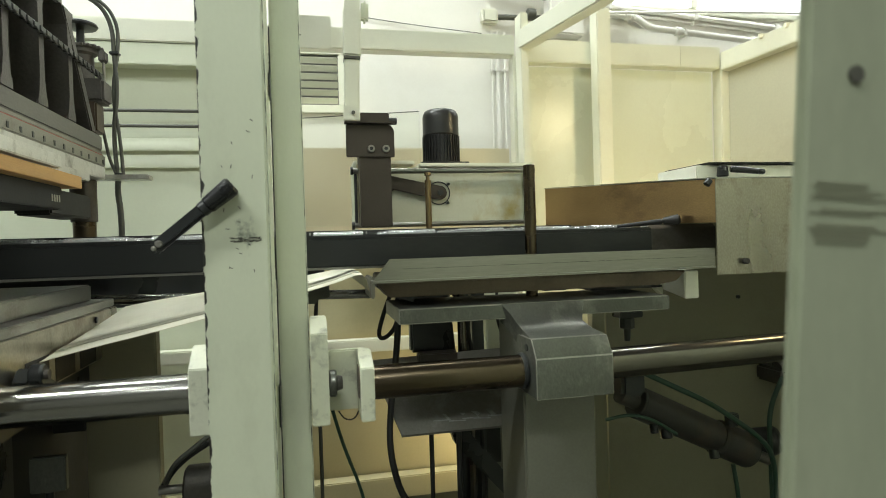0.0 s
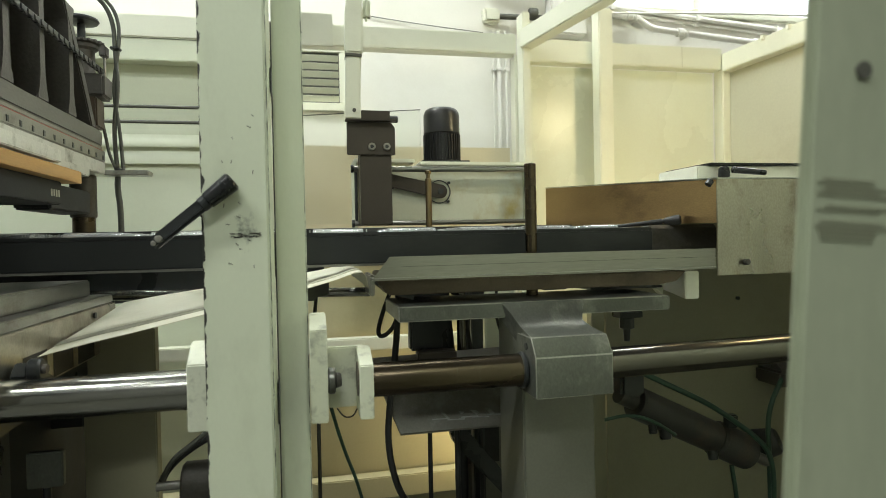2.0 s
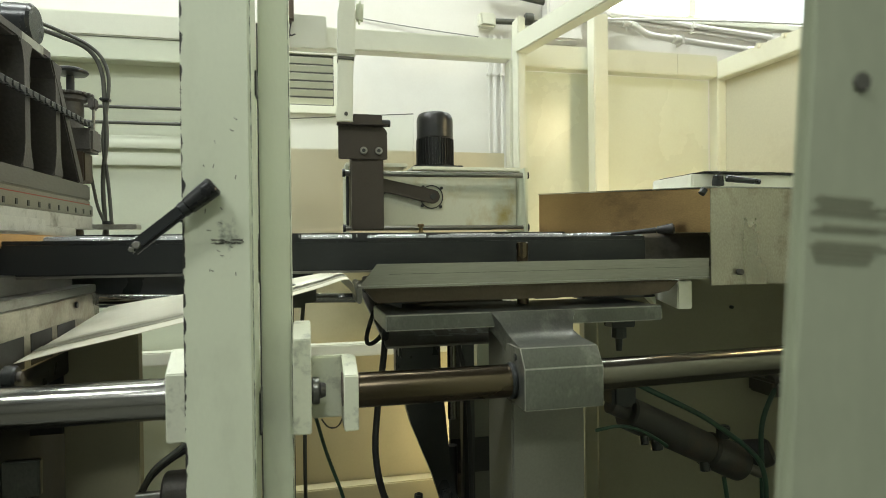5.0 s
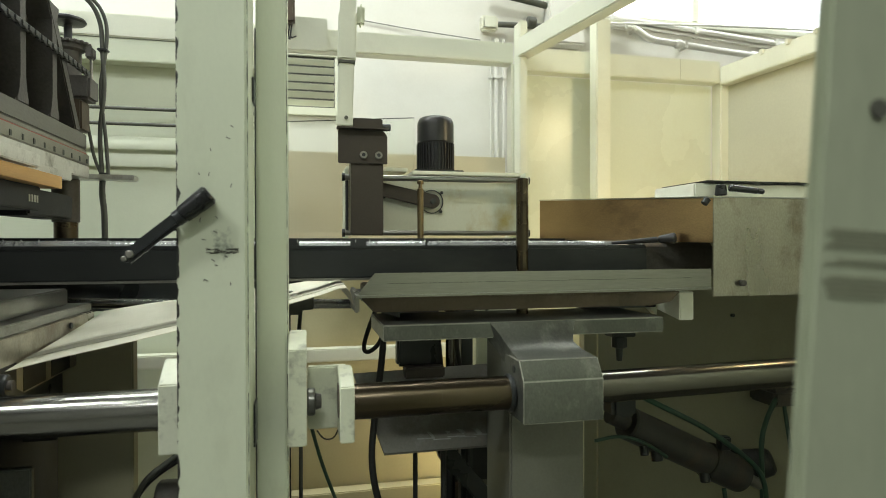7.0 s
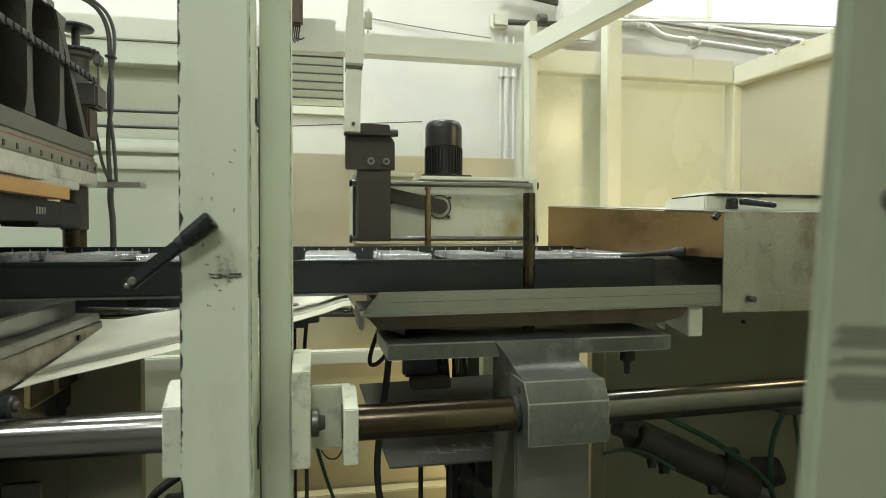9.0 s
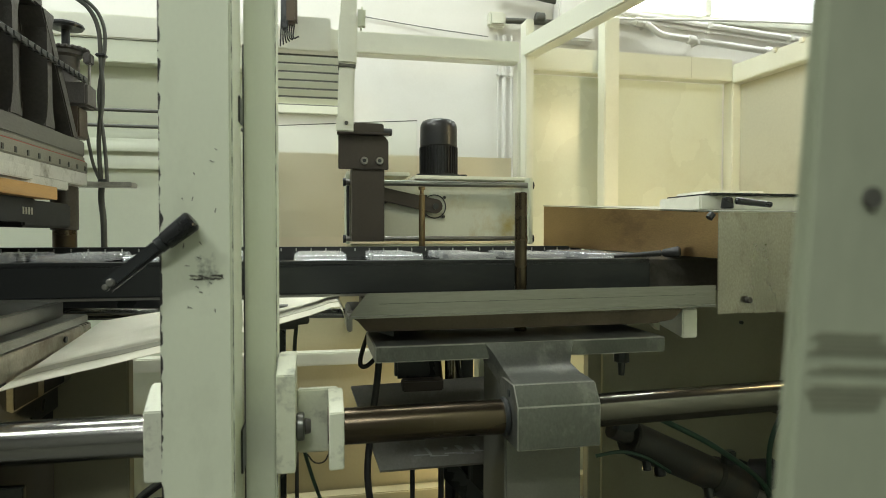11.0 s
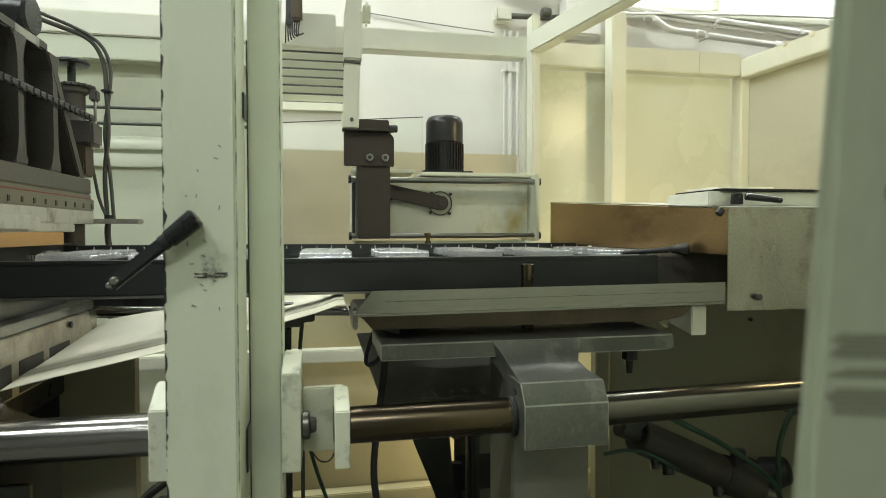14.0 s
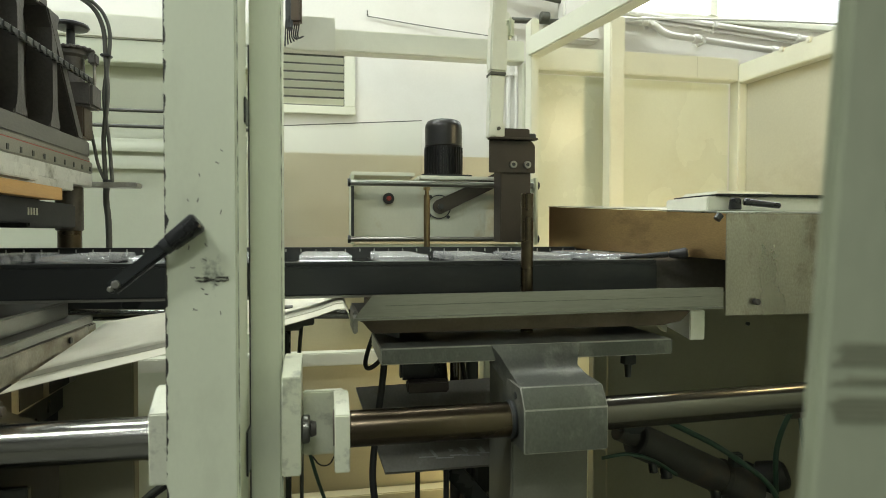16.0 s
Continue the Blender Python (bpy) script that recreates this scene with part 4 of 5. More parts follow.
bt = part("push_button", rod((0.400, 2.0, 1.576), (0.400, 2.0118, 1.576), 0.0165, seg=24, bevel=0.002), M_DARK, du, "black and red push button")
part("cap", rod((0.400, 1.993, 1.576), (0.400, 1.9998, 1.576), 0.0075, seg=20, bevel=0.002), M_RED, bt)
ring = bmesh.new()
seg = 36
for k in range(seg):
    a0, a1 = 2 * math.pi * k / seg, 2 * math.pi * (k + 1) / seg
    q = [(0.0365, a0), (0.0365, a1), (0.0335, a1), (0.0335, a0)]
    vs = [ring.verts.new((0.553 + r * math.cos(a), y, 1.553 + r * math.sin(a))) for y in (2.008, 2.0118) for r, a in q]
    ring.faces.new(vs[:4]), ring.faces.new((vs[0], vs[4], vs[5], vs[1])), ring.faces.new((vs[2], vs[6], vs[7], vs[3]))
part("crank_ring", ring, M_DARK, du)
for a in (42, 132, 222, 312):
    x, z = 0.553 + 0.041 * math.cos(radians(a)), 1.553 + 0.041 * math.sin(radians(a))
    part("ring_bolt", rod((x, 2.003, z), (x, 2.0118, z), 0.0048, seg=10), M_DARK, du)
PIV = Vector((0.553, 1.995, 1.553))
crank = part("crank_arm", prism([(0.553 + 0.022 * math.cos(radians(a)), 1.553 + 0.022 * math.sin(radians(a))) for a in range(60, 301, 24)] + [(0.765, 1.533), (0.765, 1.573)],
                                "y", 1.988, 2.001, 0.002), M_BRKT, du, "dark steel crank arm", origin=PIV)
part("crank_bolt", rod((0.553, 1.980, 1.553), (0.553, 1.9878, 1.553), 0.009, seg=10), M_DARK, crank)
mo = part("motor", lathe([(0.045, 1.6447), (0.054, 1.648), (0.054, 1.738), (0.0575, 1.742), (0.0575, 1.796), (0.056, 1.806), (0.051, 1.816), (0.043, 1.8205)], (0.576, 2.06), 40), M_MOTOR, du, "black electric motor with cooling fins")
for k in range(36):
    a = 2 * math.pi * k / 36
    part("fin", box(0.052, 0.0595, -0.0013, 0.0013, 1.655, 1.737, 0, m=pose(0.576, 2.06, 0, 0, 0, math.degrees(a))), M_MOTOR, mo)
part("motor_foot", box(0.50, 0.652, 2.0, 2.12, 1.6448, 1.6505, 0.001), M_DARK, mo)
lp = thing("drive_leg_tube", "square dark tube beneath the drive", "tube", (0.42, 1.9, F))
part("tube", box(0.595, 0.62, 1.90, 1.925, F, 1.35, 0.002), M_DARK, lp)

CAR0 = (0.342, 1.90, 1.449)
car = thing("stacking_carriage", "dark brown steel carriage on guide rods with a hanging white arm", "carriage", CAR0)
part("slide_block", box(0.298, 0.387, 1.870, 1.942, 1.449, 1.7445, 0.002), M_BRKT, car)
part("wing_plate", prism([(0.262, 1.645), (0.3975, 1.645), (0.3975, 1.7225), (0.387, 1.7365), (0.2625, 1.7365)], "y", 1.862, 1.8695, 0.002), M_BRKT, car)
part("wing_lip", box(0.258, 0.398, 1.838, 1.8695, 1.7367, 1.7415, 0.001), M_BRKT, car)
part("top_block", box(0.303, 0.386, 1.875, 1.94, 1.745, 1.773, 0.003), M_BRKT, car)
part("stub", rod((0.3865, 1.905, 1.7545), (0.412, 1.905, 1.7545), 0.0105, seg=16, bevel=0.002), M_DARK, car)
for x in (0.331, 0.3725):
    bl = part("cap_screw", rod((x, 1.853, 1.668), (x, 1.8618, 1.668), 0.0105, seg=18, bevel=0.001), M_STEEL, car)
    part("socket", hexhead((x, 1.8525, 1.668), (x, 1.8535, 1.668), 0.0055), M_DARK, bl)
lean = pose(0.2795, 1.880, 1.742, 0, 1.8, 0)
part("hanging_arm", box(-0.020, 0.022, -0.018, 0.018, 0.0, 0.62, 0.004, m=lean), M_FRAME, car, "worn white painted arm")
part("arm_foot", prism([(0.256, 1.7425), (0.302, 1.7425), (0.302, 1.775), (0.29, 1.79), (0.262, 1.79), (0.256, 1.775)], "y", 1.845, 1.8615, 0.003), M_FRAME, car)
part("arm_clamp", box(-0.023, 0.026, -0.0225, 0.021, 0.185, 0.32, 0.005, m=lean), M_FRAME, car)
part("arm_knob", box(0.0265, 0.047, -0.016, 0.016, 0.285, 0.345, 0.008, m=lean), M_CREAM, car)
part("arm_joint", box(-0.0215, 0.0235, -0.0235, 0.0235, 0.176, 0.184, 0.001, m=lean), M_SMUDGE, car)
part("arm_screw", rod((0.283, 1.838, 1.765), (0.283, 1.8448, 1.765), 0.005, seg=10), M_SMUDGE, car)

# ---- cutting lift ----
LIFT0 = (0.55, 1.4, 1.0)
lift = thing("cutting_lift", "steel guide columns and black lever of the lifting table", "lift", LIFT0)
part("guide_column", rod((0.568, 1.25, 1.16), (0.568, 1.25, 1.545), 0.0112, seg=24, bevel=0.001), M_BROWN, lift)
col = part("rear_column", rod((0.488, 1.85, 1.16), (0.488, 1.85, 1.578), 0.0088, seg=18, bevel=0.001), M_BRASS, lift, "brass-coloured rear column")
part("screw_head", rod((0.488, 1.85, 1.5905), (0.488, 1.85, 1.600), 0.0095, seg=8, bevel=0.001), M_BRASS, col)
part("screw_neck", rod((0.488, 1.85, 1.578), (0.488, 1.85, 1.591), 0.0055, seg=12), M_BRASS, col)
part("pull_rod", rod((0.395, 1.42, 0.62), (0.395, 1.42, 1.02), 0.005, seg=12), M_DARK, lift)
part("pull_rod", rod((0.455, 1.42, 0.62), (0.455, 1.42, 1.02), 0.006, seg=12), M_DARK, lift)
part("pull_rod_nut", rod((0.395, 1.42, 1.00), (0.395, 1.42, 1.018), 0.009, seg=8), M_DARK, lift)
part("pull_rod_nut", rod((0.455, 1.42, 1.00), (0.455, 1.42, 1.018), 0.010, seg=8), M_DARK, lift)
part("swing_lever", prism([(0.372, 1.30), (0.372, 1.246), (0.408, 1.117), (0.457, 0.994), (0.484, 0.910), (0.607, 0.772), (0.640, 0.792), (0.599, 0.840), (0.513, 0.939),
                            (0.500, 1.02), (0.490, 1.13), (0.479, 1.25), (0.479, 1.30)], "y", 1.570, 1.610, 0.003), M_DARK, lift, "black bent lever")
part("tie_bar", box(0.38, 0.62, 1.405, 1.435, 0.60, 0.64, 0.003), M_DARK, lift)

# ---- ejector plate ----
EJ0 = (0.43, 1.42, 1.08)
ej = thing("ejector_plate", "scratched grey steel ejector plate under the table", "plate", EJ0)
bm = bmesh.new()
q = [(0.321, 1.339, 1.021), (0.600, 1.339, 1.022), (0.585, 1.52, 1.148), (0.276, 1.52, 1.140)]
f = [bm.verts.new(v) for v in q]
b = [bm.verts.new((v[0], v[1] + 0.003, v[2] - 0.005)) for v in q]
bm.faces.new(f), bm.faces.new(b[::-1])
for i in range(4):
    bm.faces.new((f[i], b[i], b[(i + 1) % 4], f[(i + 1) % 4]))
part("plate", bm, M_SCUFFED, ej)
part("rear_block", box(0.385, 0.475, 1.49, 1.524, 1.128, 1.152, 0.003), M_BRKT, ej, "brown oily block")
bm = bmesh.new()
rnd = random.Random(9)
for k in range(9):
    across = k < 4
    x = (0.405 + 0.034 * k if across else 0.40 + 0.030 * (k - 4)) + rnd.random() * 0.012
    up = 0.20 + 0.06 * rnd.random() if across else 0.10 + 0.03 * rnd.random()
    y, z = 1.339 + 0.181 * up, 1.0216 + 0.121 * up
    turn = 28 + rnd.random() * 18 if across else 84 + rnd.random() * 14
    L, W = (0.016 + rnd.random() * 0.010, 0.0028 + rnd.random() * 0.002) if across else (0.018, 0.0013)
    box(-W, W, -L, L, 0.0003, 0.0006 + 0.0001 * k, 0, bm, pose(x, y, z, 33.8) @ pose(0, 0, 0, 0, 0, turn))
tagged(part("wear", bm, M_WORN, ej, "bright wear marks"), kind="stuff")
# ---- hoses, rods and cylinder under the table ----
ac = thing("actuator", "black actuator housing under the table with cables", "actuator", (0.41, 1.5, 1.15))
part("housing", box(0.374, 0.470, 1.53, 1.562, 1.147, 1.2995, 0.006), M_DARK, ac)
part("strut", rod((0.500, 1.546, 1.00), (0.500, 1.546, 1.2995), 0.0105, seg=14), M_DSHAFT, ac)
lg = thing("table_leg", "dark square steel leg under the table", "leg", (0.56, 1.66, F))
part("tube", box(0.545, 0.575, 1.62, 1.65, F, 1.2995, 0.002), M_DARK, lg)
for label, pts, r, m in (
        ("black cable hanging in a loop below the table", [(0.315, 1.40, 1.30), (0.295, 1.40, 1.25), (0.285, 1.40, 1.21), (0.30, 1.40, 1.205), (0.325, 1.40, 1.23), (0.335, 1.40, 1.29)], 0.0045, M_RUBBER),
        ("thick black cable hanging down from the table", [(0.325, 1.36, 1.30), (0.320, 1.36, 1.20), (0.305, 1.36, 1.10), (0.295, 1.36, 0.98), (0.33, 1.36, 0.86), (0.42, 1.36, 0.83), (0.50, 1.36, 0.80), (0.50, 1.36, F)], 0.0068, M_RUBBER),
        ("black hose bent behind the column", [(0.47, 1.60, 1.295), (0.535, 1.60, 1.24), (0.525, 1.60, 1.17), (0.56, 1.60, 1.05), (0.56, 1.6, F)], 0.006, M_RUBBER),
        ("thin black cable behind the column", [(0.64, 1.70, 1.295), (0.63, 1.70, 1.20), (0.66, 1.70, 1.12), (0.66, 1.7, F)], 0.004, M_RUBBER),
        ("thin black cable behind the column", [(0.60, 1.70, 1.295), (0.595, 1.70, 1.22), (0.58, 1.70, 1.14), (0.58, 1.7, F)], 0.004, M_RUBBER),
        ("thin black wire looped under the bracket", [(0.19, 1.12, 1.14), (0.20, 1.12, 1.125), (0.215, 1.12, 1.125), (0.222, 1.12, 1.139)], 0.0012, M_RUBBER),
        ("green air hose running down to the floor", [(0.178, 1.2, 1.14), (0.20, 1.22, 1.05), (0.235, 1.25, 0.95), (0.26, 1.3, 0.80), (0.27, 1.3, F)], 0.003, M_GREEN),
        ("black cable hanging behind the post", [(0.165, 1.45, 1.295), (0.158, 1.45, 1.22), (0.165, 1.45, 1.10), (0.16, 1.45, F)], 0.004, M_CABLE)):
    hs = thing("cable", label, "cable", pts[0], "cables under the table")
    part("line", tube(pts, r), m, hs)
rl = thing("air_tube_mount", "steel tube with a red label under the table", "tube", (0.55, 1.655, F))
part("tube", rod((0.566, 1.655, F), (0.566, 1.655, 0.86), 0.013, seg=16), M_STEEL, rl)
part("label", rod((0.566, 1.655, 0.790), (0.566, 1.655, 0.835), 0.0137, seg=16, caps=False), M_RED, rl, "red label")
part("tube", rod((0.525, 1.655, F), (0.525, 1.655, 0.90), 0.013, seg=16), M_DARK, rl)

cy = thing("air_cylinder", "dark grey pneumatic cylinder slanting down with green hoses", "cylinder", (1.05, 1.5, 0.9))
A, B = Vector((0.893, 1.45, 1.012)), Vector((1.235, 1.50, 0.843))
U = (B - A).normalized()
part("barrel", rod(A, A + U * 0.265, 0.039, seg=28, bevel=0.004), M_CYL, cy)
part("end_cap", rod(A + U * 0.2655, A + U * 0.385, 0.044, seg=28, bevel=0.006), M_CYL, cy)
part("tail", rod(A + U * 0.4055, A + U * 0.46, 0.014, seg=16), M_STEEL, cy)
part("clevis", rod(A - U * 0.05, A - U * 0.001, 0.020, seg=16), M_CYL, cy)
part("rear_block", box(0.845, 0.905, 1.42, 1.48, 1.03, 1.09, 0.008), M_DARK, cy)
part("nose", rod(A + U * 0.3855, A + U * 0.405, 0.030, 0.016, seg=20), M_CYL, cy)
part("clip", box(1.145, 1.175, 1.452, 1.472, 0.925, 0.957, 0.003), M_DARK, cy)
for d, r in ((0.045, 0.010), (0.085, 0.014), (0.245, 0.012)):
    part("fitting", rod(A + U * d - Vector((0, 0.012, 0.030)), A + U * d - Vector((0, 0.020, 0.056)), r, seg=10, bevel=0.002), M_DARK, cy)
part("hose", tube([(0.90, 1.42, 1.085), (0.98, 1.405, 1.045), (1.06, 1.405, 1.005), (1.14, 1.43, 0.955), (1.22, 1.445, 0.90), (1.275, 1.46, 0.845), (1.30, 1.48, 0.74), (1.30, 1.5, 0.5)], 0.0065), M_GREEN, cy, "green air hose")
part("hose", tube([(1.16, 1.46, 0.83), (1.175, 1.46, 0.74), (1.20, 1.47, 0.5)], 0.0055), M_GREEN, cy, "green air hose")
part("hose", tube([(0.80, 1.42, 0.985), (0.86, 1.415, 0.995), (0.92, 1.415, 0.975), (0.98, 1.42, 0.935)], 0.004), M_GREEN, cy, "green air hose")
vl = thing("air_valve", "small dark valve on the guard panel with green tubing", "valve", (1.59, 1.80, 0.95))
part("body", box(1.56, 1.66, 1.75, 1.867, 0.925, 0.975, 0.008), M_CAST, vl)
part("head", rod((1.57, 1.78, 0.976), (1.63, 1.78, 1.000), 0.022, seg=14), M_CAST, vl)
part("tube", tube([(1.57, 1.76, 0.95), (1.50, 1.72, 0.90), (1.475, 1.71, 0.84), (1.48, 1.71, 0.74), (1.49, 1.71, F)], 0.0075), M_GREEN, vl, "green air tubing")
part("tube", tube([(1.60, 1.76, 0.925), (1.59, 1.73, 0.84), (1.60, 1.72, 0.74), (1.60, 1.72, F)], 0.006), M_GREEN, vl, "green air tubing")
part("knob", rod((1.49, 1.79, 0.74), (1.54, 1.74, 0.77), 0.050, 0.040, seg=18, bevel=0.008), M_RUBBER, vl)
part("knob_stem", rod((1.51, 1.78, 0.75), (1.50, 1.867, 0.75), 0.015, seg=12), M_RUBBER, vl)

# ---- forming press ----
PR0 = (-0.6, 1.5, 1.49)
pr = thing("forming_press", "dark cast-iron upper press head with ribbed sides", "press", PR0)
XB = -0.350
outline = [(0.95, 1.656), (1.838, 1.656), (1.805, 1.70), (1.642, 1.965), (0.95, 1.965)]
part("casting", prism(outline, "x", -1.5, XB - 0.055, 0.006), M_CAST, pr)
part("bottom_flange", box(XB - 0.0545, XB, 0.95, 1.836, 1.656, 1.694, 0.003), M_FLANGE, pr)
part("top_flange", box(XB - 0.0545, XB - 0.012, 0.95, 1.642, 1.945, 1.966, 0.004), M_CAST, pr)
for y in (1.05, 1.20, 1.35, 1.50, 1.652):
    side = [(0.030, 1.6945), (0.020, 1.704), (0.0135, 1.722), (0.0115, 1.75), (0.0115, 1.895), (0.0145, 1.922), (0.022, 1.9365), (0.032, 1.9445)]
    part("rib", prism([(y + w, z) for w, z in side] + [(y - w, z) for w, z in side[::-1]], "x", XB - 0.0545, XB - 0.004, 0.003), M_CAST, pr)
part("end_rib", prism([(1.775, 1.6945), (1.806, 1.6945), (1.803, 1.702), (1.645, 1.9445), (1.615, 1.9445)], "x", XB - 0.0545, XB - 0.003, 0.003), M_CAST, pr)
part("name_plate", box(XB - 0.013, XB - 0.0115, 1.50, 1.60, 1.945, 1.962, 0), M_ALU, pr)
part("red_seal", box(-1.5, XB - 0.002, 0.95, 1.842, 1.6455, 1.6475, 0), M_RED, pr, "thin red seal")
part("clamp_rail", box(-1.5, XB + 0.002, 0.95, 1.848, 1.617, 1.645, 0.002), M_STEEL, pr)
part("backing_plate", box(-1.5, XB - 0.002, 0.95, 1.840, 1.6477, 1.6557, 0.001), M_STEEL, pr)
for k in range(16):
    y = 1.08 + 0.05 * k
    # each hole is a dark patch on the rail, shade as colour
    part("bolt_hole", box(XB + 0.0015, XB + 0.003, y - 0.004, y + 0.004, 1.622, 1.633, 0), M_DARK, pr)
part("side_bar", box(-0.3375, -0.322, 0.95, 1.490, 1.571, 1.597, 0.002), M_BRIGHT, pr, "scratched aluminium bar")
part("tool_plate", box(-1.5, XB + 0.002, 0.95, 1.845, 1.585, 1.6165, 0.002), M_BRIGHT, pr)
part("tool_plate_lower", box(-1.5, XB + 0.012, 0.95, 1.70, 1.566, 1.5845, 0.002), M_BRIGHT, pr)
part("tongue", box(XB - 0.10, -0.247, 1.845, 1.895, 1.586, 1.5985, 0.002), M_ALU, pr, "thin projecting steel tongue")
part("board", box(-1.5, -0.323, 0.95, 1.60, 1.540, 1.5655, 0.001), M_WOOD, pr, "amber insulating board")
tool = part("tool_block", box(-1.5, -0.345, 0.95, 1.55, 1.492, 1.5395, 0.002), M_MATT, pr, "black tool block with stamped marks")
for k in range(4):
    part("stamp", box(-0.3449, -0.3443, 1.495 + 0.012 * k, 1.502 + 0.012 * k, 1.507, 1.521, 0), M_ALU, tool)
ci = part("core_piece", box(-0.44, -0.37, 1.56, 1.80, 1.483, 1.5395, 0.004), M_MATT, pr)
part("guide_pillar", rod((-0.402, 1.85, 1.40), (-0.402, 1.85, 1.5855), 0.0265, seg=28), M_BROWN, pr)
part("pillar_sleeve", rod((-0.402, 1.85, 1.478), (-0.402, 1.85, 1.585), 0.0305, seg=28, bevel=0.002), M_CAST, pr)
part("lug", box(-0.41, -0.332, 1.80, 1.87, 1.775, 1.832, 0.006), M_CAST, pr)
part("lug_web", prism([(1.80, 1.70), (1.86, 1.70), (1.86, 1.7745), (1.80, 1.7745)], "x", -0.42, -0.350, 0.004), M_RUST, pr)
sp = part("sprocket", lathe([(0.034, 1.924), (0.040, 1.926), (0.040, 1.932), (0.034, 1.934)], (-0.400, 1.886), 32), M_CAST, pr, "toothed chain sprocket")
for k in range(18):
    a = 360 / 18 * k
    part("tooth", box(0.039, 0.046, -0.0035, 0.0035, 1.926, 1.932, 0.001, m=pose(-0.400, 1.886, 0, 0, 0, a), seg=1), M_CAST, sp)
part("bearing", lathe([(0.030, 1.832), (0.032, 1.836), (0.028, 1.85), (0.028, 1.908), (0.036, 1.914), (0.036, 1.9235)], (-0.405, 1.886), 28), M_CAST, pr)
part("hand_wheel", lathe([(0.010, 1.977), (0.038, 1.981), (0.042, 1.986), (0.040, 1.991), (0.028, 1.996), (0.010, 1.998)], (-0.407, 1.886), 32), M_DARK, pr)
part("wheel_stem", rod((-0.407, 1.886, 1.934), (-0.407, 1.886, 1.9775), 0.0095, seg=14), M_DARK, pr)
part("chain_guard", box(-0.364, -0.346, 1.870, 1.90, 1.893, 1.922, 0.004), M_CAST, pr)
part("tension_screw", rod((-0.354, 1.885, 1.832), (-0.354, 1.885, 1.893), 0.0035, seg=10), M_STEEL, pr)
chain = bmesh.new()
for k in range(62):
    y = 0.96 + k * 0.0143
    z = 1.836 + 0.00012 * k
    h = 0.0078 if k % 2 else 0.0058
    w = 0.0034 if k % 2 else 0.0058
    box(-0.346 - w, -0.346 + w, y - 0.0095, y + 0.0095, z - h, z + h, 0.0015, chain, seg=1)
ch = part("drive_chain", chain, M_DARK, pr, "oily roller chain")
tagged(ch, kind="stuff")
for k, (dx, r) in enumerate(((0.0, 0.0055), (0.015, 0.0045))):
    part("hose", tube([(-0.338 + dx, 1.912, 1.595), (-0.345 + dx, 1.912, 1.72), (-0.330 - dx, 1.912, 1.82), (-0.336 + dx * 0.6, 1.912, 1.92), (-0.338 + dx, 1.912, 2.00),
                       (-0.365 + dx, 1.90, 2.055), (-0.43, 1.88, 2.075 + dx), (-0.50, 1.80, 2.085 + dx), (-0.56, 1.70, 2.11 + dx)], r), M_CABLE, pr, "grey bundled hose")
part("hose", tube([(-0.375, 1.89, 1.78), (-0.362, 1.90, 1.70), (-0.355, 1.905, 1.645), (-0.338, 1.912, 1.60)], 0.004), M_CABLE, pr, "thin grey hose")
part("hose_clip", box(-0.346, -0.322, 1.900, 1.925, 1.922, 1.929, 0.002), M_DARK, pr)
part("hose_tie", rod((-0.334, 1.912, 1.598), (-0.334, 1.912, 1.609), 0.012, seg=12), M_DARK, pr)
part("hose_drop", tube([(-0.336, 1.912, 1.600), (-0.340, 1.912, 1.56), (-0.332, 1.912, 1.50), (-0.334, 1.912, 1.33)], 0.0075), M_CABLE, pr, "grey bundled hose")
part("valve_block", box(-0.62, -0.46, 1.62, 1.72, 1.985, 2.06, 0.008), M_DARK, pr)
part("valve_cap", rod((-0.46, 1.67, 2.03), (-0.40, 1.67, 2.03), 0.045, seg=24, bevel=0.006), M_DARK, pr)

PL0 = (-0.6, 1.4, 1.2)
pl = thing("press_table", "bare steel lower press table with side pockets", "press table", PL0)
part("top_plate", box(-1.5, -0.270, 0.95, 1.605, 1.283, 1.300, 0.002), M_STEEL, pl)
part("upper_block", box(-1.5, -0.300, 0.95, 1.56, 1.3005, 1.334, 0.003), M_STEEL, pl)
part("side_plate", box(-1.5, -0.266, 0.95, 1.61, 1.185, 1.2825, 0.002), M_PLATE, pl)
for y in (1.16, 1.27, 1.38):
    # pockets are thin black patches: shade by colour, no recess
    part("pocket", box(-0.2662, -0.2652, y, y + 0.085, 1.189, 1.240, 0), M_RUBBER, pl, "black patch for the shade in a side pocket")
part("lower_body", box(-1.5, -0.29, 0.95, 1.60, 1.13, 1.1845, 0.003), M_DARK, pl)
part("notch_screw", rod((-0.2655, 1.47, 1.268), (-0.262, 1.47, 1.268), 0.006, seg=10), M_DARK, pl)

# machine base below the press
ba = thing("press_stand", "dark press stand with an olive side cabinet", "press stand", (-0.7, 1.6, F))
part("frame", box(-1.6, -0.36, 1.30, 1.9, F, 1.1285, 0.004), M_MATT, ba)
part("frame_post", box(-0.40, -0.345, 1.24, 1.299, F, 1.155, 0.004), M_DARK, ba)
part("side_cabinet", box(-0.300, -0.163, 1.50, 1.535, F, 1.235, 0.003), M_CABINET, ba, "olive side cabinet")
# added black filler in place of the shadow beside the cabinet
part("skirt", box(-0.37, -0.3005, 1.50, 1.53, 1.041, 1.23, 0.002), M_MATT, ba)
part("plate", box(-0.318, -0.262, 1.285, 1.299, 1.0, 1.060, 0.002), M_GREY, ba)
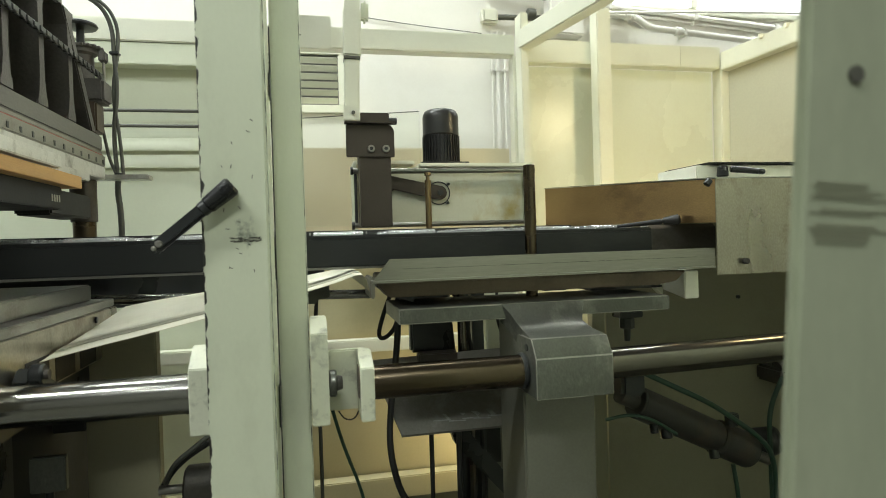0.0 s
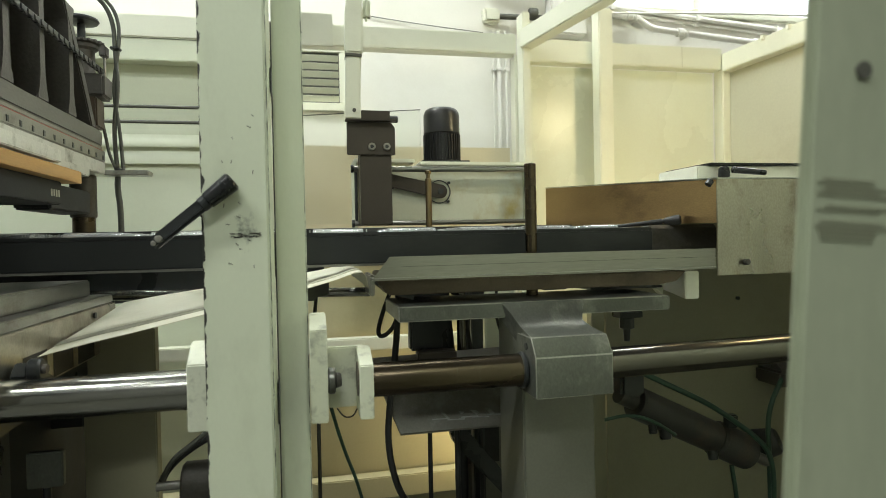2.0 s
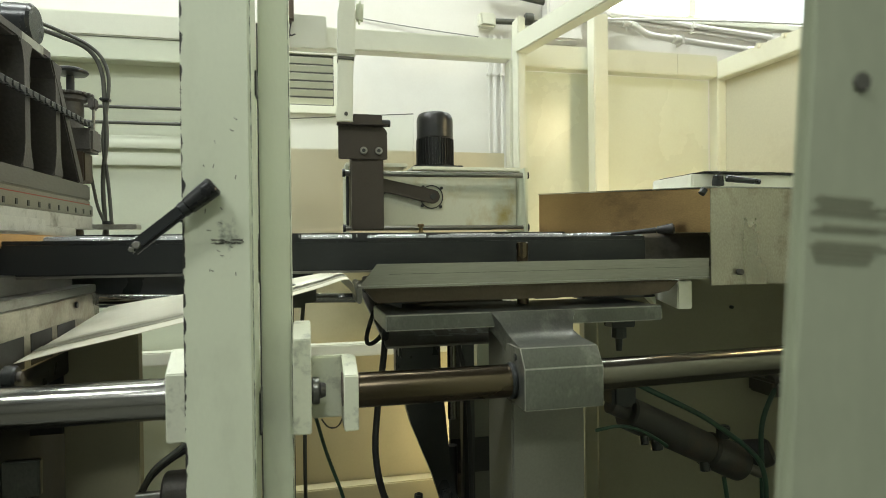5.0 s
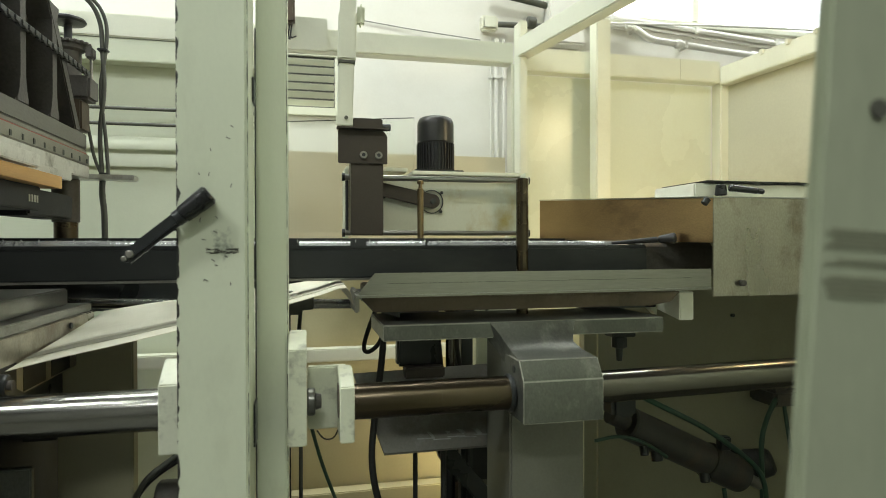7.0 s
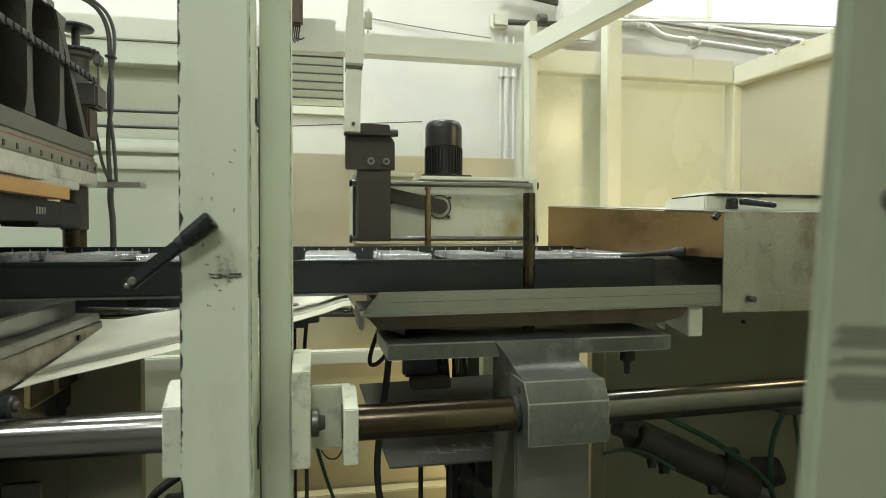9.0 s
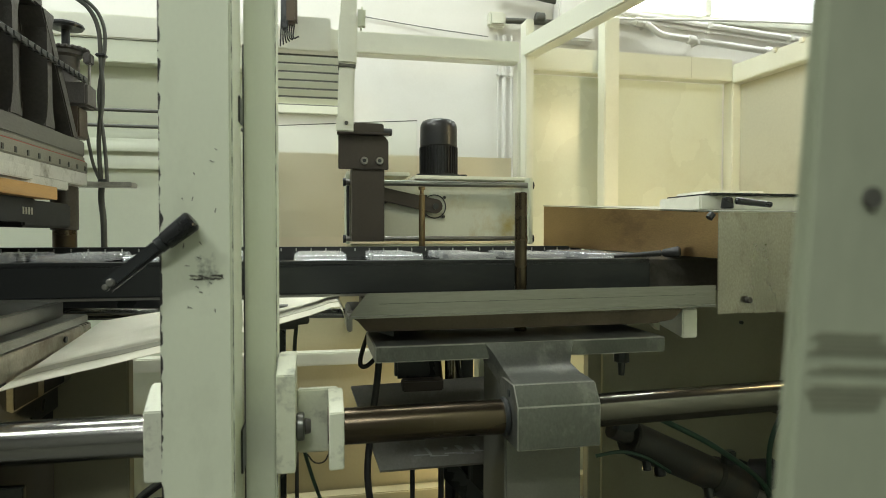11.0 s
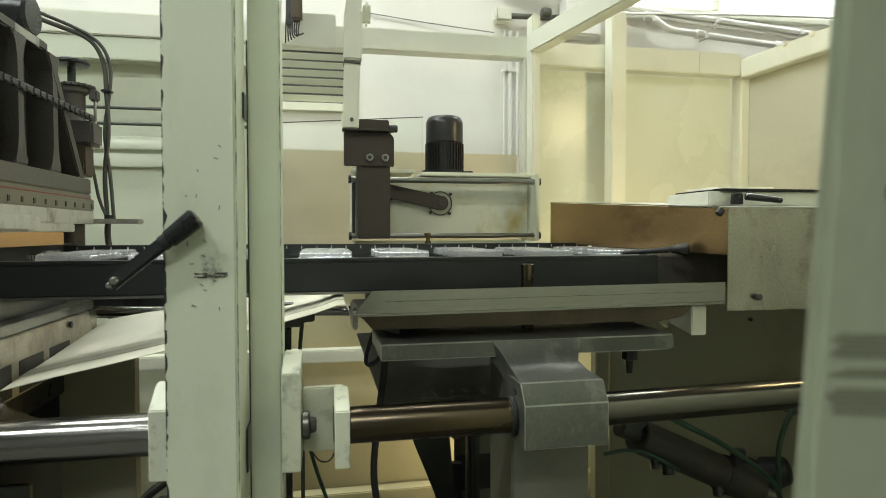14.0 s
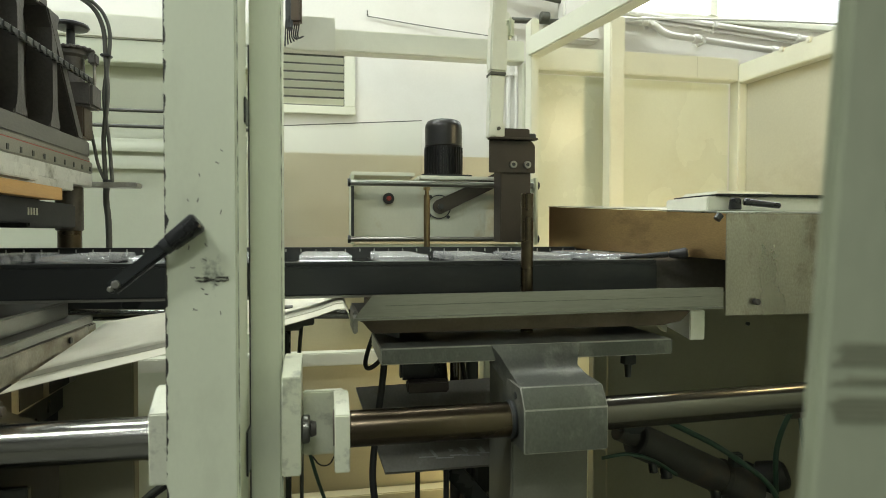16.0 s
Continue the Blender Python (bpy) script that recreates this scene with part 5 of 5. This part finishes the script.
part("bracket", rod((-0.29, 1.293, F), (-0.29, 1.293, 0.999), 0.007, seg=10), M_DARK, ba)
pu = thing("guide_roller", "small steel guide roller on a bracket beside the press", "roller", (-0.22, 1.2, 1.24))
part("wheel", rod((-0.240, 1.115, 1.231), (-0.222, 1.115, 1.231), 0.016, seg=24, bevel=0.003), M_DARK, pu)
part("hub", rod((-0.2218, 1.115, 1.231), (-0.216, 1.115, 1.231), 0.007, seg=14), M_CAST, pu)
part("bracket", prism([(1.105, 1.222), (1.125, 1.240), (1.30, 1.16), (1.30, 1.12)], "x", -0.262, -0.2405, 0.002), M_DARK, pu)
mt = thing("belt_motor", "dark small motor with pulley below the shaft", "motor", (-0.06, 1.3, F))
part("body", rod((-0.075, 1.30, 0.975), (-0.02, 1.30, 0.975), 0.042, seg=24, bevel=0.004), M_CAST, mt)
part("end_ring", rod((-0.0198, 1.30, 0.975), (0.01, 1.30, 0.975), 0.046, seg=24, bevel=0.003), M_STEEL, mt)
part("shaft", rod((-0.12, 1.30, 0.978), (-0.0752, 1.30, 0.978), 0.008, seg=12), M_STEEL, mt)
part("cable", tube([(-0.11, 1.30, 0.99), (-0.09, 1.28, 1.03), (-0.05, 1.27, 1.06), (0.0, 1.27, 1.10), (0.03, 1.25, 1.12)], 0.0045), M_CABLE, mt)
part("cable", tube([(-0.12, 1.32, 0.97), (-0.10, 1.30, 1.01), (-0.06, 1.29, 1.045), (0.0, 1.29, 1.075), (0.04, 1.28, 1.09)], 0.006), M_RUBBER, mt)
part("stand", box(-0.09, 0.0, 1.26, 1.34, F, 0.932, 0.003), M_DARK, mt)

# dark cable cluster hanging behind the door post
cc = thing("cable_cluster", "dark bundle of wires and connectors hung before the rail", "cables", (0.11, 2.3, 2.2))
part("connector", box(0.098, 0.142, 2.34, 2.38, 2.185, 2.36, 0.008), M_RUST, cc)
part("connector", box(0.088, 0.112, 2.335, 2.36, 2.16, 2.30, 0.006), M_DARK, cc)
for k in range(7):
    y = 2.335 + 0.006 * k
    part("wire", tube([(0.090 + 0.007 * k, y, 2.19), (0.088 + 0.006 * k, y, 2.14), (0.086 + 0.010 * k, y + 0.01, 2.105 + 0.008 * k)], 0.0026, seg=6), M_RUBBER, cc)
part("hanger", rod((0.12, 2.36, 2.36), (0.12, 2.36, 4.29), 0.008, seg=8), M_CABLE, cc)


# ---- what moves ----
def motions():
    def glide(ob, base, rows, axis=2):
        out = []
        for t, d in rows:
            p = list(base)
            p[axis] += d
            out.append((t, pose(*p)))
        walk(ob, out)

    down, half = -0.135, -0.064
    glide(lift, LIFT0, [(0, 0), (4.2, 0), (4.35, -0.05), (4.5, -0.12), (4.6, down), (5.95, down), (6.1, -0.118), (6.2, -0.088), (6.3, half), (6.4, -0.034), (6.5, -0.010), (6.6, 0), (9.0, 0),
                        (12.6, 0), (12.7, -0.055), (12.8, -0.115), (12.9, -0.133), (13.0, down), (14.6, down), (14.7, -0.118), (14.8, -0.088), (14.9, half), (15.0, -0.034), (15.1, -0.010), (15.2, 0), (16, 0)])
    glide(pr, PR0, [(0, 0), (4.4, 0), (4.6, -0.05), (4.8, -0.115), (5.0, -0.132), (5.9, -0.132), (6.1, -0.097), (6.3, -0.050), (6.4, -0.012), (6.5, 0), (9.0, 0),
                    (12.7, 0), (12.8, -0.045), (12.9, -0.080), (13.0, -0.115), (13.1, -0.129), (13.2, -0.132), (13.8, -0.132), (14.0, -0.097), (14.2, -0.027), (14.35, -0.003), (14.5, 0), (16, 0)])
    glide(pl, PL0, [(0, 0), (4.5, 0), (4.9, 0.03), (5.8, 0.03), (6.2, 0), (9, 0), (12.7, 0), (13.0, 0.03), (13.9, 0.03), (14.3, 0), (16, 0)])
    glide(ej, EJ0, [(0, 0), (4.6, 0), (4.7, 0.034), (4.9, 0.145), (5.1, 0.215), (5.3, 0.225), (5.5, 0.18), (5.7, 0.11), (5.9, 0.04), (6.1, 0.012), (6.3, 0), (9, 0),
                    (12.9, 0), (13.0, 0.034), (13.1, 0.072), (13.2, 0.145), (13.3, 0.195), (13.4, 0.222), (13.5, 0.225), (13.7, 0.215), (13.8, 0.185), (13.9, 0.15), (14.0, 0.11), (14.1, 0.068), (14.2, 0.042), (14.4, 0.016), (14.6, 0), (16, 0)])
    steps = [(0, 0), (8.0, 0), (15.2, 0), (15.3, 0.003), (15.4, 0.022), (15.5, 0.070), (15.6, 0.142), (15.7, 0.225), (15.8, 0.298), (15.9, 0.364), (16.0, 0.406)]
    glide(car, CAR0, steps, 0)
    base = PIV - ORG[du]
    walk(crank, [(t, pose(*base, 0, -math.degrees(math.acos((CAR0[0] + s - 0.553) / 0.216)), 0)) for t, s in steps])


motions()
